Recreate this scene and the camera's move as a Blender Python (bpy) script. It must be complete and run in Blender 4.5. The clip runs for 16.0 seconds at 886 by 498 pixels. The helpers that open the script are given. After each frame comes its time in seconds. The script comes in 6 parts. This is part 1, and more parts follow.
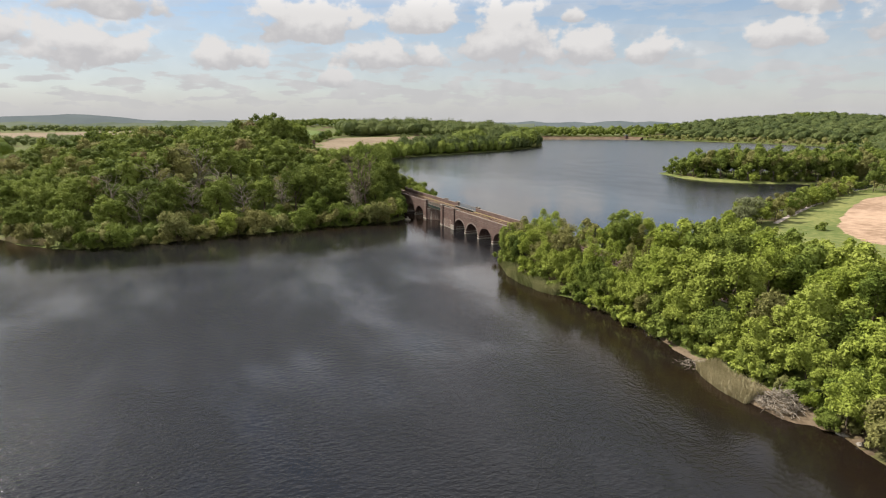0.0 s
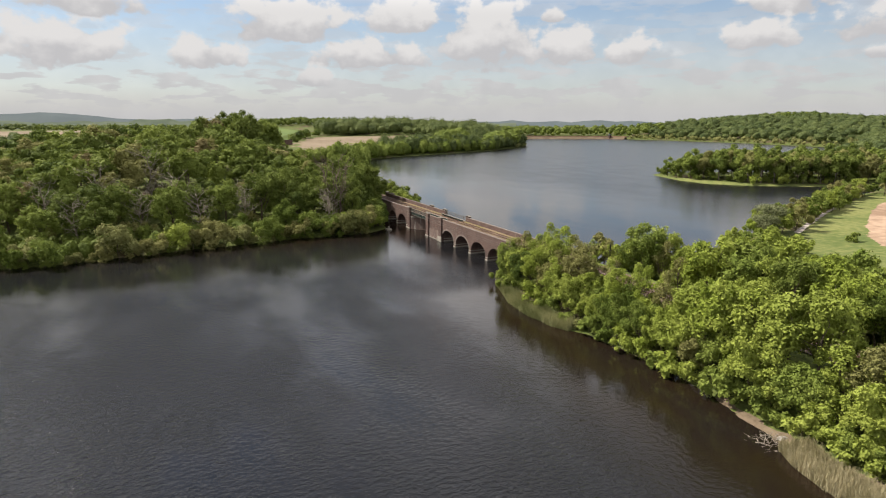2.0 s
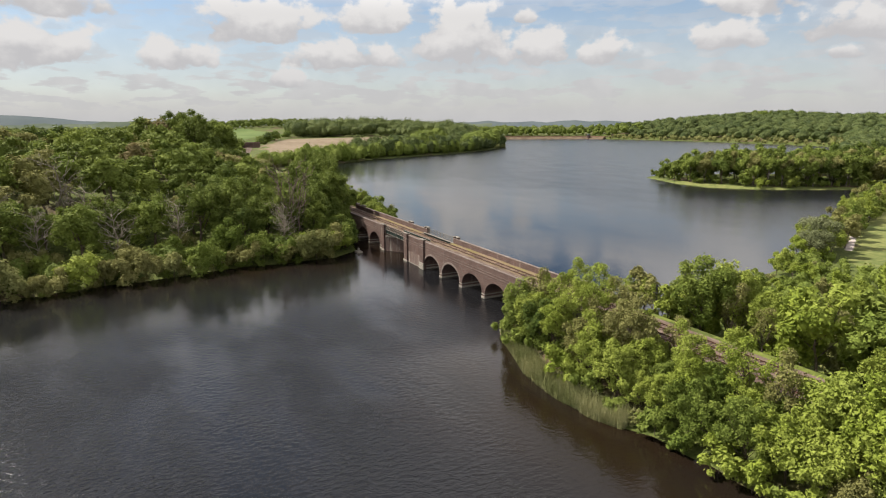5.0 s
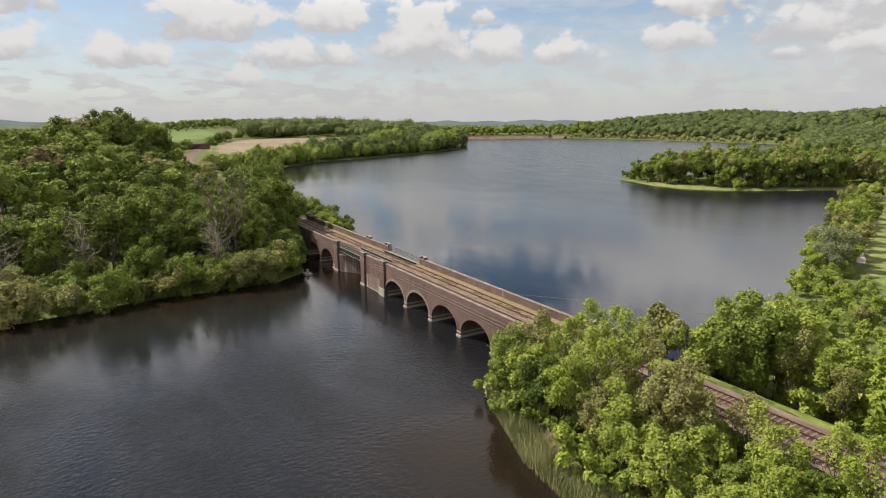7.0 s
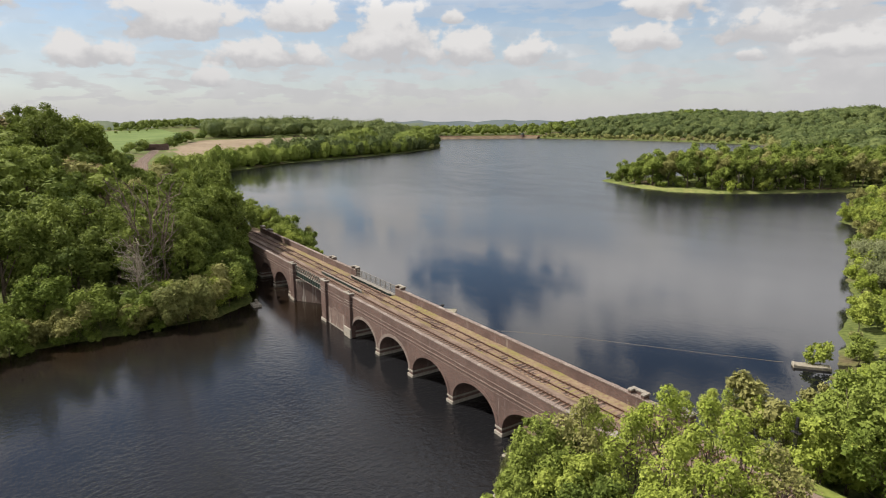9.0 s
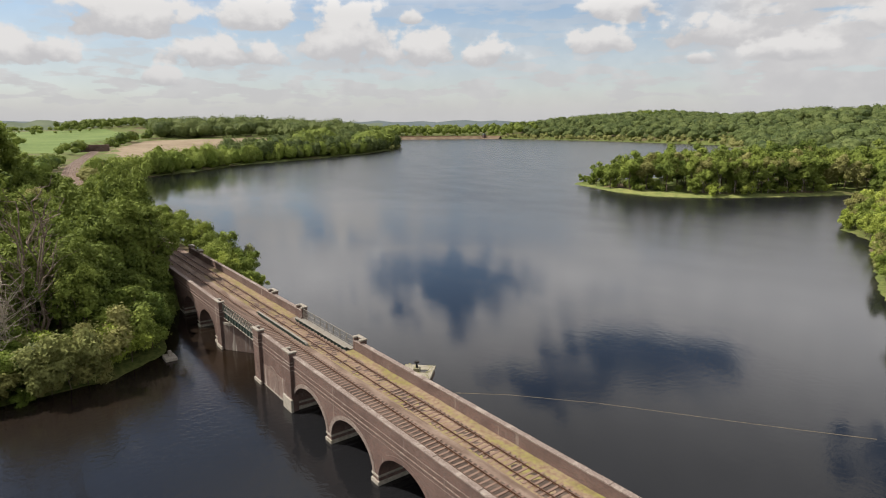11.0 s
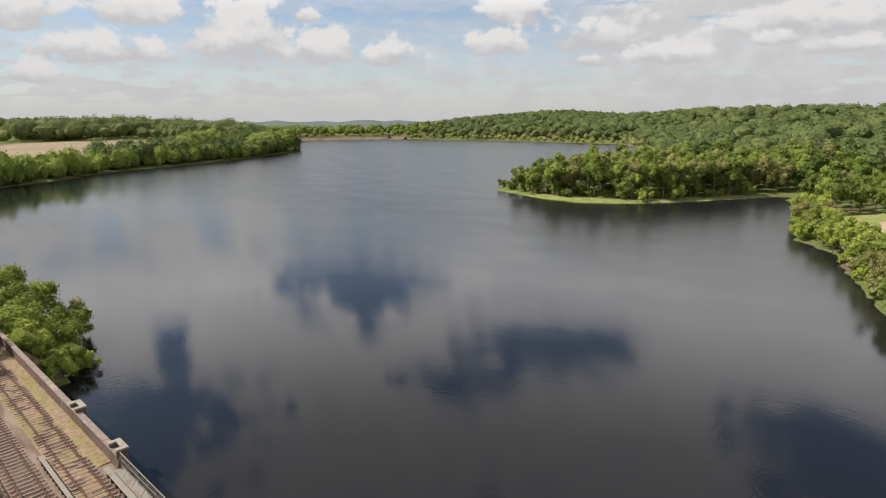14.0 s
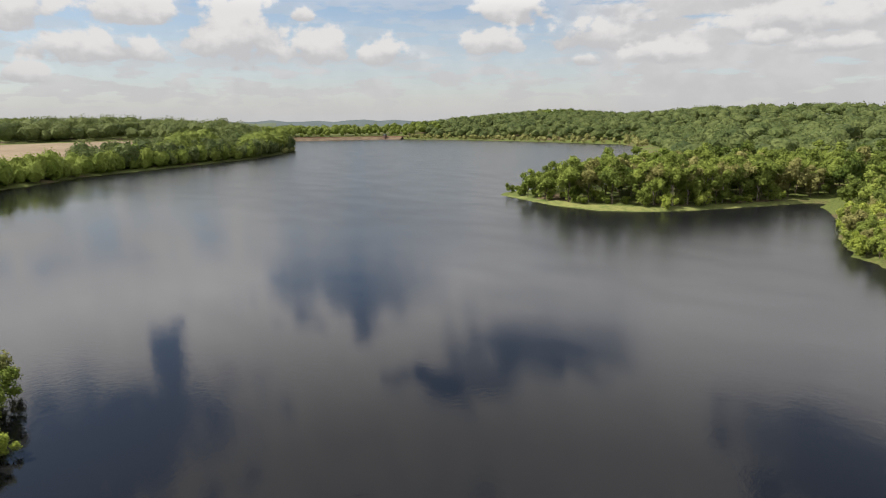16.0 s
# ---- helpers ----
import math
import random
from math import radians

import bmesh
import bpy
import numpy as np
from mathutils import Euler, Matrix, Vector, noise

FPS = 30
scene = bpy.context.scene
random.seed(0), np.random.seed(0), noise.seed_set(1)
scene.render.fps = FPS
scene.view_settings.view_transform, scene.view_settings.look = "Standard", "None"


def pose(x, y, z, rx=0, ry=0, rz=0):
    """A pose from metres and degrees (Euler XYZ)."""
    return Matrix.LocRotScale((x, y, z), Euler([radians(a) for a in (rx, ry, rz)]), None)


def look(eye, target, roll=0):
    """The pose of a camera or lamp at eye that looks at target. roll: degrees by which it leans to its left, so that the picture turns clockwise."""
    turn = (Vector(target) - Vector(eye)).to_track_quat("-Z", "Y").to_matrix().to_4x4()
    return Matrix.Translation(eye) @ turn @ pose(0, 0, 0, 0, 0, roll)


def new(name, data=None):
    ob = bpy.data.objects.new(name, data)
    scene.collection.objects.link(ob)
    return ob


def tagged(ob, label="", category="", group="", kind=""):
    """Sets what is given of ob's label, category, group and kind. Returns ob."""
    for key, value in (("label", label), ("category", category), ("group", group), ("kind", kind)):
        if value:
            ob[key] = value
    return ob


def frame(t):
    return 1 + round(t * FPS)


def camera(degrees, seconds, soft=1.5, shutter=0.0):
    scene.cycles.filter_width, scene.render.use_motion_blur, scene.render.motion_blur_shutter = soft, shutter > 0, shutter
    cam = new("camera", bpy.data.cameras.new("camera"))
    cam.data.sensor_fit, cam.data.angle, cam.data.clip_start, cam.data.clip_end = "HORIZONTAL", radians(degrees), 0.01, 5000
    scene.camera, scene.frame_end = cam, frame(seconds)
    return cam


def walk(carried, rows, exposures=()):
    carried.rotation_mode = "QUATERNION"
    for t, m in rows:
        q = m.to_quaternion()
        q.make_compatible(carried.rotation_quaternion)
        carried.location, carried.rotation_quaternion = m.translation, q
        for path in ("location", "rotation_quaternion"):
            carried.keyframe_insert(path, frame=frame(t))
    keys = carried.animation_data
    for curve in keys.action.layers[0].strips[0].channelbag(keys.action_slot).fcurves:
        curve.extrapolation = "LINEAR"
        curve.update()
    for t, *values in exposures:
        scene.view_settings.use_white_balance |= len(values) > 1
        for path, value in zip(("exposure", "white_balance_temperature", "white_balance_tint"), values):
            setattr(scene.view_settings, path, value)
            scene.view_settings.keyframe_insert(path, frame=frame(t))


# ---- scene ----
cam = camera(72.33, 16.0, soft=1.1)
PATH = [
    (0.0, pose(212.72, -93.00, 38.14, 78.23, 0.03, 67.04)),
    (0.5, pose(206.50, -90.73, 38.02, 78.22, 0.01, 66.20)),
    (1.0, pose(200.23, -88.47, 37.94, 78.23, -0.00, 65.62)),
    (1.5, pose(193.98, -86.22, 37.85, 78.22, -0.02, 65.29)),
    (2.0, pose(187.80, -83.99, 37.73, 78.16, -0.05, 65.27)),
    (2.5, pose(181.67, -81.69, 37.57, 78.16, -0.05, 64.77)),
    (3.0, pose(175.59, -79.30, 37.41, 78.15, -0.01, 63.89)),
    (3.5, pose(169.59, -76.82, 37.28, 78.18, 0.04, 63.65)),
    (4.0, pose(163.58, -74.32, 37.20, 78.22, 0.11, 63.65)),
    (6.5, pose(135.07, -61.04, 37.10, 78.18, 0.43, 60.28)),
    (7.0, pose(129.01, -58.09, 36.85, 78.18, 0.42, 59.19)),
    (7.5, pose(122.88, -55.08, 36.59, 78.17, 0.40, 58.36)),
    (8.0, pose(116.72, -51.97, 36.35, 78.18, 0.39, 57.73)),
    (8.5, pose(110.64, -48.79, 36.13, 78.18, 0.40, 57.10)),
    (9.0, pose(104.67, -45.49, 35.97, 78.18, 0.41, 56.48)),
    (11.5, pose(75.86, -28.38, 35.34, 78.19, 0.28, 51.56)),
    (12.0, pose(70.69, -24.76, 35.35, 78.18, 0.31, 50.25)),
    (12.5, pose(65.65, -21.22, 35.41, 78.17, 0.33, 48.51)),
    (13.0, pose(60.87, -17.74, 35.46, 78.17, 0.35, 46.73)),
    (13.5, pose(56.30, -14.35, 35.49, 78.11, 0.34, 45.19)),
    (14.0, pose(51.41, -10.45, 35.62, 78.12, 0.38, 43.72)),
    (14.5, pose(46.47, -6.72, 35.79, 78.10, 0.43, 43.38)),
    (15.0, pose(41.69, -3.25, 35.92, 78.07, 0.45, 43.40)),
    (15.5, pose(37.11, 0.05, 36.06, 78.07, 0.46, 43.33)),
    (16.0, pose(32.62, 3.28, 36.20, 78.07, 0.47, 43.30)),
]
walk(cam, PATH, [(0.0, 0.16, 6520, 11.2), (16.0, 0.16, 6500, 10.8)])

# ---- daylight: sun, sky and broken cumulus ----
SUN_AZ = math.atan2(-0.73, -0.68)
SUN_EL = radians(48)
world = bpy.data.worlds.new("sky")
scene.world = world
world.use_nodes = True
wt = world.node_tree
wt.nodes.clear()


def wnode(kind):
    return wt.nodes.new(kind)


def wmath(op, a, b=None, clamp=False):
    n = wnode("ShaderNodeMath")
    n.operation, n.use_clamp = op, clamp
    for i, v in enumerate((a, b)):
        if v is None:
            continue
        if isinstance(v, (int, float)):
            n.inputs[i].default_value = v
        else:
            wt.links.new(v, n.inputs[i])
    return n.outputs[0]


def wramp(v, a, b, c=0.0, d=1.0):
    n = wnode("ShaderNodeMapRange")
    n.interpolation_type = "SMOOTHSTEP"
    wt.links.new(v, n.inputs[0])
    for i, q in enumerate((a, b, c, d)):
        n.inputs[i + 1].default_value = q
    return n.outputs[0]


sky = wnode("ShaderNodeTexSky")
sky.sky_type, sky.sun_disc, sky.sun_elevation, sky.sun_rotation = "NISHITA", False, SUN_EL, SUN_AZ
sky.air_density, sky.dust_density, sky.ozone_density = 1.0, 0.3, 2.2
coord = wnode("ShaderNodeTexCoord")
sep = wnode("ShaderNodeSeparateXYZ")
wt.links.new(coord.outputs["Generated"], sep.inputs[0])
up = wmath("MAXIMUM", sep.outputs[2], 0.0)


def cloud_noise(scale, lift, detail, offset, squash):
    comb = wnode("ShaderNodeCombineXYZ")
    wt.links.new(sep.outputs[0], comb.inputs[0])
    wt.links.new(sep.outputs[1], comb.inputs[1])
    wt.links.new(wmath("ADD", wmath("MULTIPLY", up, squash), lift), comb.inputs[2])
    shift = wnode("ShaderNodeVectorMath")
    shift.operation = "ADD"
    wt.links.new(comb.outputs[0], shift.inputs[0])
    shift.inputs[1].default_value = offset
    n = wnode("ShaderNodeTexNoise")
    n.inputs["Scale"].default_value = scale
    n.inputs["Detail"].default_value = detail
    n.inputs["Roughness"].default_value = 0.50
    wt.links.new(shift.outputs[0], n.inputs["Vector"])
    return n.outputs["Fac"]


def blob_group():
    """A heap cloud in the sky: flat base, domed and ragged top; gives its cover and how sunlit it is."""
    g = bpy.data.node_groups.new("heap_cloud", "ShaderNodeTree")
    for n in ("az", "el", "ragged", "at_az", "at_el", "wide", "tall"):
        g.interface.new_socket(n, in_out="INPUT", socket_type="NodeSocketFloat")
    for n in ("cover", "lit"):
        g.interface.new_socket(n, in_out="OUTPUT", socket_type="NodeSocketFloat")
    gi, go = g.nodes.new("NodeGroupInput"), g.nodes.new("NodeGroupOutput")

    def calc(op, *args):
        n = g.nodes.new("ShaderNodeMath")
        n.operation = op
        for k, v in enumerate(args):
            if isinstance(v, (int, float)):
                n.inputs[k].default_value = v
            else:
                g.links.new(v, n.inputs[k])
        return n.outputs[0]

    def smooth(v, lo, hi):
        n = g.nodes.new("ShaderNodeMapRange")
        n.interpolation_type = "SMOOTHSTEP"
        g.links.new(v, n.inputs[0])
        n.inputs[1].default_value, n.inputs[2].default_value = lo, hi
        return n.outputs[0]

    i = gi.outputs
    dx = calc("DIVIDE", calc("SUBTRACT", i["az"], i["at_az"]), i["wide"])
    dy = calc("DIVIDE", calc("SUBTRACT", i["el"], i["at_el"]), i["tall"])
    fold = calc("MAXIMUM", dy, calc("MULTIPLY", dy, -2.6))
    q = calc("SQRT", calc("ADD", calc("MULTIPLY", dx, dx), calc("MULTIPLY", fold, fold)))
    dens = calc("ADD", calc("SUBTRACT", 1.0, q), i["ragged"])
    g.links.new(smooth(dens, -0.06, 0.40), go.inputs["cover"])
    g.links.new(smooth(calc("ADD", dy, calc("MULTIPLY", i["ragged"], 0.75)), -0.22, 0.42), go.inputs["lit"])
    return g


HEAP = blob_group()
azim = wmath("MULTIPLY", wmath("ARCTAN2", wmath("MULTIPLY", sep.outputs[0], -1.0), sep.outputs[1]), 57.2958)
elev = wmath("MULTIPLY", wmath("ARCSINE", sep.outputs[2]), 57.2958)
big = cloud_noise(2.6, 0.0, 3.0, (1.9, 6.4, 3.2), 2.0)
puff = cloud_noise(11.0, 0.0, 5.0, (8.2, 5.1, 2.0), 2.3)
veil = cloud_noise(16.0, 0.0, 4.0, (3.3, 1.1, 7.0), 4.5)
fine = cloud_noise(24.0, 0.0, 6.0, (4.2, 2.1, 5.0), 1.4)
tear = wmath("MULTIPLY", wmath("SUBTRACT", wmath("ADD", wmath("MULTIPLY", fine, 0.75), wmath("MULTIPLY", puff, 0.25)), 0.5), 2.9)


def heap(at_az, at_el, wide, tall):
    n = wnode("ShaderNodeGroup")
    n.node_tree = HEAP
    for k, v in (("az", azim), ("el", elev), ("ragged", tear)):
        wt.links.new(v, n.inputs[k])
    for k, v in (("at_az", at_az), ("at_el", at_el), ("wide", wide * 1.26), ("tall", tall * 1.22)):
        n.inputs[k].default_value = v
    return n.outputs["cover"], n.outputs["lit"]


# high broken cloud, thin layers low down, heap clouds between, with clear gaps higher up
mass = wmath("ADD", wmath("MULTIPLY", big, 0.5), wmath("MULTIPLY", puff, 0.5))
high = wmath("MULTIPLY", wramp(wmath("SUBTRACT", mass, wramp(elev, 30.0, 42.0, -0.07, 0.085)), 0.36, 0.46), wramp(elev, 9.0, 12.0))
shut = 1.0
for gap in ((52.0, 14.0, 7.0, 5.0), (34.0, 20.0, 9.0, 3.0), (76.0, 24.5, 11.0, 9.0), (69.2, 19.5, 1.5, 6.0), (42.0, 23.5, 5.0, 2.5), (88.0, 26.5, 11.0, 12.0), (7.0, 25.5, 8.5, 6.5)):
    shut = wmath("MULTIPLY", shut, wmath("SUBTRACT", 1.0, heap(*gap)[0]))
right_bank = wmath("MULTIPLY", wramp(azim, 26.0, 40.0, 1.0, 0.0), wramp(veil, 0.22, 0.44))
layers = wmath("MULTIPLY", wramp(veil, 0.36, 0.58), wramp(elev, 3.0, 9.0, 0.95, 0.45))
cover = wmath("MULTIPLY", wmath("MAXIMUM", high, wmath("MAXIMUM", layers, right_bank)), shut)
bright = wmath("ADD", wmath("MULTIPLY", wramp(fine, 0.36, 0.66), 0.34), 0.14)
HEAPS = ((95.8, 5.4, 4.3, 2.7), (102.6, 6.4, 2.4, 1.9), (85.8, 5.2, 3.0, 1.7), (71.8, 5.4, 5.8, 2.0), (79.0, 7.9, 4.9, 3.0),
         (68.8, 8.5, 3.3, 2.2), (61.3, 6.4, 4.4, 4.8), (54.3, 6.0, 2.8, 2.4), (48.7, 5.6, 2.4, 1.7), (55.6, 8.9, 1.0, 0.9),
         (94.3, 8.9, 4.4, 1.9), (37.1, 9.1, 3.2, 2.2), (29.6, 6.7, 4.9, 2.2), (24.1, 5.2, 2.9, 1.5), (30.6, 5.0, 1.5, 0.9),
         (13.9, 7.2, 5.6, 2.3), (15.8, 6.2, 1.6, 1.0), (11.6, 5.3, 2.6, 1.0), (38.8, 6.5, 2.8, 1.7), (77.1, 3.5, 1.8, 1.4))
for h in HEAPS:
    c, lit = heap(*h)
    mixed = wnode("ShaderNodeMix")
    wt.links.new(c, mixed.inputs[0])
    wt.links.new(bright, mixed.inputs[2])
    wt.links.new(lit, mixed.inputs[3])
    bright = mixed.outputs[0]
    cover = wmath("MAXIMUM", cover, c)
haze = wramp(elev, 0.0, 6.5, 1.0, 0.0)
cover = wmath("MAXIMUM", cover, wmath("MAXIMUM", haze, wramp(elev, 3.0, 13.0, 0.60, 0.0)))
tone = wnode("ShaderNodeMix")
tone.data_type = "RGBA"
wt.links.new(bright, tone.inputs["Factor"])
tone.inputs["A"].default_value = (0.690, 0.688, 0.700, 1)
tone.inputs["B"].default_value = (0.950, 0.938, 0.922, 1)
hazed = wnode("ShaderNodeMix")
hazed.data_type = "RGBA"
wt.links.new(wmath("MULTIPLY", haze, 0.75), hazed.inputs["Factor"])
wt.links.new(tone.outputs["Result"], hazed.inputs["A"])
hazed.inputs["B"].default_value = (0.665, 0.665, 0.665, 1)
clear = wnode("ShaderNodeBackground")
clear.inputs["Strength"].default_value = 0.105
wt.links.new(sky.outputs[0], clear.inputs["Color"])
cloud = wnode("ShaderNodeBackground")
wt.links.new(wmath("MULTIPLY", wramp(elev, 9.0, 15.0, 0.715, 1.52), wramp(elev, 17.0, 30.0, 1.0, 0.56)), cloud.inputs["Strength"])
wt.links.new(hazed.outputs["Result"], cloud.inputs["Color"])
both = wnode("ShaderNodeMixShader")
wt.links.new(cover, both.inputs[0])
wt.links.new(clear.outputs[0], both.inputs[1])
wt.links.new(cloud.outputs[0], both.inputs[2])
sky_out = wnode("ShaderNodeOutputWorld")
wt.links.new(both.outputs[0], sky_out.inputs[0])

sun = new("sun", bpy.data.lights.new("sun", "SUN"))
sun.data.energy, sun.data.angle, sun.data.color = 6.6, radians(0.6), (1.0, 0.935, 0.83)
sun_dir = Vector((math.sin(SUN_AZ) * math.cos(SUN_EL), math.cos(SUN_AZ) * math.cos(SUN_EL), math.sin(SUN_EL)))
sun.matrix_world = look(sun_dir * 300, (0, 0, 0))


# ---- materials ----
class Mat:
    """A small builder for procedural materials."""

    def __init__(self, name, rough=0.8, metal=0.0, spec=0.4):
        self.m = bpy.data.materials.new(name)
        self.m.use_nodes = True
        self.t = self.m.node_tree
        self.b = self.t.nodes["Principled BSDF"]
        self.b.inputs["Roughness"].default_value = rough
        self.b.inputs["Metallic"].default_value = metal
        self.b.inputs["Specular IOR Level"].default_value = spec
        self.co = self.t.nodes.new("ShaderNodeTexCoord").outputs["Object"]
        self.geo = self.t.nodes.new("ShaderNodeNewGeometry")
        self.world = self.geo.outputs["Position"]

    def link(self, a, b):
        self.t.links.new(a, b)

    def put(self, v, sock):
        if isinstance(v, (int, float)):
            sock.default_value = v
        elif isinstance(v, tuple):
            sock.default_value = (*v, 1) if len(v) == 3 else v
        else:
            self.link(v, sock)

    def noise(self, scale, detail=4.0, vec=None, rough=0.55, stretch=None):
        v = vec or self.world
        if stretch:
            mp = self.t.nodes.new("ShaderNodeMapping")
            mp.inputs["Scale"].default_value = stretch
            self.link(v, mp.inputs[0])
            v = mp.outputs[0]
        n = self.t.nodes.new("ShaderNodeTexNoise")
        n.inputs["Scale"].default_value = scale
        n.inputs["Detail"].default_value = detail
        n.inputs["Roughness"].default_value = rough
        self.link(v, n.inputs["Vector"])
        return n.outputs["Fac"]

    def ramp(self, v, a, b, c=0.0, d=1.0):
        n = self.t.nodes.new("ShaderNodeMapRange")
        n.interpolation_type = "SMOOTHSTEP"
        self.link(v, n.inputs[0])
        for i, q in enumerate((a, b, c, d)):
            n.inputs[i + 1].default_value = q
        return n.outputs[0]

    def mix(self, f, a, b, mode="MIX"):
        n = self.t.nodes.new("ShaderNodeMix")
        n.data_type, n.blend_type = "RGBA", mode
        self.put(f, n.inputs["Factor"])
        self.put(a, n.inputs["A"])
        self.put(b, n.inputs["B"])
        return n.outputs["Result"]

    def math(self, op, a, b):
        n = self.t.nodes.new("ShaderNodeMath")
        n.operation = op
        self.put(a, n.inputs[0])
        self.put(b, n.inputs[1])
        return n.outputs[0]

    def color(self, v):
        self.put(v, self.b.inputs["Base Color"])
        return self

    def rough(self, v):
        self.put(v, self.b.inputs["Roughness"])
        return self

    def bump(self, h, dist=0.02, strength=0.6):
        n = self.t.nodes.new("ShaderNodeBump")
        n.inputs["Distance"].default_value = dist
        n.inputs["Strength"].default_value = strength
        self.link(h, n.inputs["Height"])
        old = self.b.inputs["Normal"]
        if old.is_linked:
            self.link(old.links[0].from_socket, n.inputs["Normal"])
        self.link(n.outputs[0], old)
        return self

    def random(self):
        return self.t.nodes.new("ShaderNodeObjectInfo").outputs["Random"]

    def island(self):
        return self.geo.outputs["Random Per Island"]


def leaf_mat(name, dark, mid, light, trans=0.24, grain=4.5, gap=0.76):
    """Foliage: every leaf spray breaks into leaflets with holes between them."""
    m = Mat(name, rough=0.70, spec=0.08)
    each, tree = m.island(), m.random()
    patch = m.math("ADD", m.math("MULTIPLY", m.noise(0.30, 3.0), 0.55), m.math("MULTIPLY", m.noise(0.07, 2.0), 0.45))
    col = m.mix(m.ramp(each, 0.0, 1.0), dark, mid)
    col = m.mix(m.math("MULTIPLY", m.ramp(m.math("ADD", patch, m.math("ADD", m.math("MULTIPLY", tree, 0.34), m.ramp(m.noise(0.045, 1.0), 0.35, 0.65, 0.0, 0.24))), 0.45, 0.95), 0.85), col, light)
    col = m.mix(m.ramp(tree, 0.50, 1.0, 0.0, 0.50), col, dark)
    cells = m.t.nodes.new("ShaderNodeTexVoronoi")
    cells.inputs["Scale"].default_value = grain
    m.link(m.world, cells.inputs["Vector"])
    pick = m.t.nodes.new("ShaderNodeSeparateColor")
    m.link(cells.outputs["Color"], pick.inputs[0])
    col = m.mix(m.math("MULTIPLY", pick.outputs[0], 0.40), col, dark)
    m.color(col)
    tilt = m.t.nodes.new("ShaderNodeVectorMath")
    tilt.operation = "MULTIPLY_ADD"
    m.link(cells.outputs["Color"], tilt.inputs[0])
    tilt.inputs[1].default_value = (1.0, 1.0, 1.0)
    tilt.inputs[2].default_value = (-0.5, -0.5, -0.42)
    lean = m.t.nodes.new("ShaderNodeVectorMath")
    m.link(tilt.outputs[0], lean.inputs[0])
    m.link(m.geo.outputs["Normal"], lean.inputs[1])
    unit = m.t.nodes.new("ShaderNodeVectorMath")
    unit.operation = "NORMALIZE"
    m.link(lean.outputs[0], unit.inputs[0])
    m.link(unit.outputs[0], m.b.inputs["Normal"])
    tr = m.t.nodes.new("ShaderNodeBsdfTranslucent")
    m.link(m.mix(0.5, col, light), tr.inputs["Color"])
    mixer = m.t.nodes.new("ShaderNodeMixShader")
    mixer.inputs[0].default_value = trans
    out = m.t.nodes["Material Output"]
    m.link(m.b.outputs[0], mixer.inputs[1])
    m.link(tr.outputs[0], mixer.inputs[2])
    hole = m.t.nodes.new("ShaderNodeBsdfTransparent")
    cut = m.t.nodes.new("ShaderNodeMixShader")
    m.link(m.math("GREATER_THAN", cells.outputs["Distance"], gap), cut.inputs[0])
    m.link(mixer.outputs[0], cut.inputs[1])
    m.link(hole.outputs[0], cut.inputs[2])
    m.link(cut.outputs[0], out.inputs["Surface"])
    return m.m


LEAF_BRIGHT = leaf_mat("leaf_spring_green", (0.145, 0.192, 0.029), (0.284, 0.350, 0.050), (0.390, 0.438, 0.098))
LEAF_MID = leaf_mat("leaf_green", (0.084, 0.120, 0.022), (0.166, 0.226, 0.039), (0.272, 0.322, 0.072))
LEAF_DARK = leaf_mat("leaf_dark_green", (0.038, 0.062, 0.015), (0.112, 0.160, 0.030), (0.222, 0.268, 0.056), grain=3.0)
LEAF_OLIVE = leaf_mat("leaf_olive", (0.126, 0.130, 0.042), (0.232, 0.228, 0.072), (0.345, 0.330, 0.125))
LEAF_WILLOW = leaf_mat("leaf_willow_grey_green", (0.140, 0.156, 0.050), (0.246, 0.258, 0.088), (0.348, 0.342, 0.136), grain=3.4)
LEAF_SALLOW = leaf_mat("leaf_silvery_sallow", (0.130, 0.152, 0.066), (0.210, 0.230, 0.110), (0.280, 0.290, 0.160), grain=4.0)
LEAF_RUSSET = leaf_mat("leaf_young_russet", (0.125, 0.105, 0.048), (0.200, 0.165, 0.075), (0.265, 0.220, 0.100), grain=3.2)
LEAF_FAR = leaf_mat("leaf_far_wood", (0.046, 0.070, 0.028), (0.104, 0.138, 0.046), (0.182, 0.214, 0.074), 0.34, 0.8, 0.80)


def bark_mat(name, a, b):
    m = Mat(name, rough=0.9, spec=0.2)
    n = m.noise(3.0, 5.0, m.co, stretch=(1, 1, 0.25))
    m.color(m.mix(m.ramp(n, 0.3, 0.7), a, b))
    m.bump(n, 0.04, 0.8)
    return m.m


BARK = bark_mat("bark_brown", (0.06, 0.045, 0.03), (0.15, 0.12, 0.09))
BARK_DEAD = bark_mat("bark_dead_brown", (0.085, 0.062, 0.046), (0.235, 0.19, 0.145))
BARK_PALE = bark_mat("bark_bleached", (0.15, 0.125, 0.095), (0.34, 0.30, 0.245))
BOOM_WET = bark_mat("sunken_float_line", (0.035, 0.022, 0.014), (0.075, 0.050, 0.034))
BOOM = bark_mat("muddy_float_line", (0.090, 0.073, 0.050), (0.19, 0.157, 0.11))


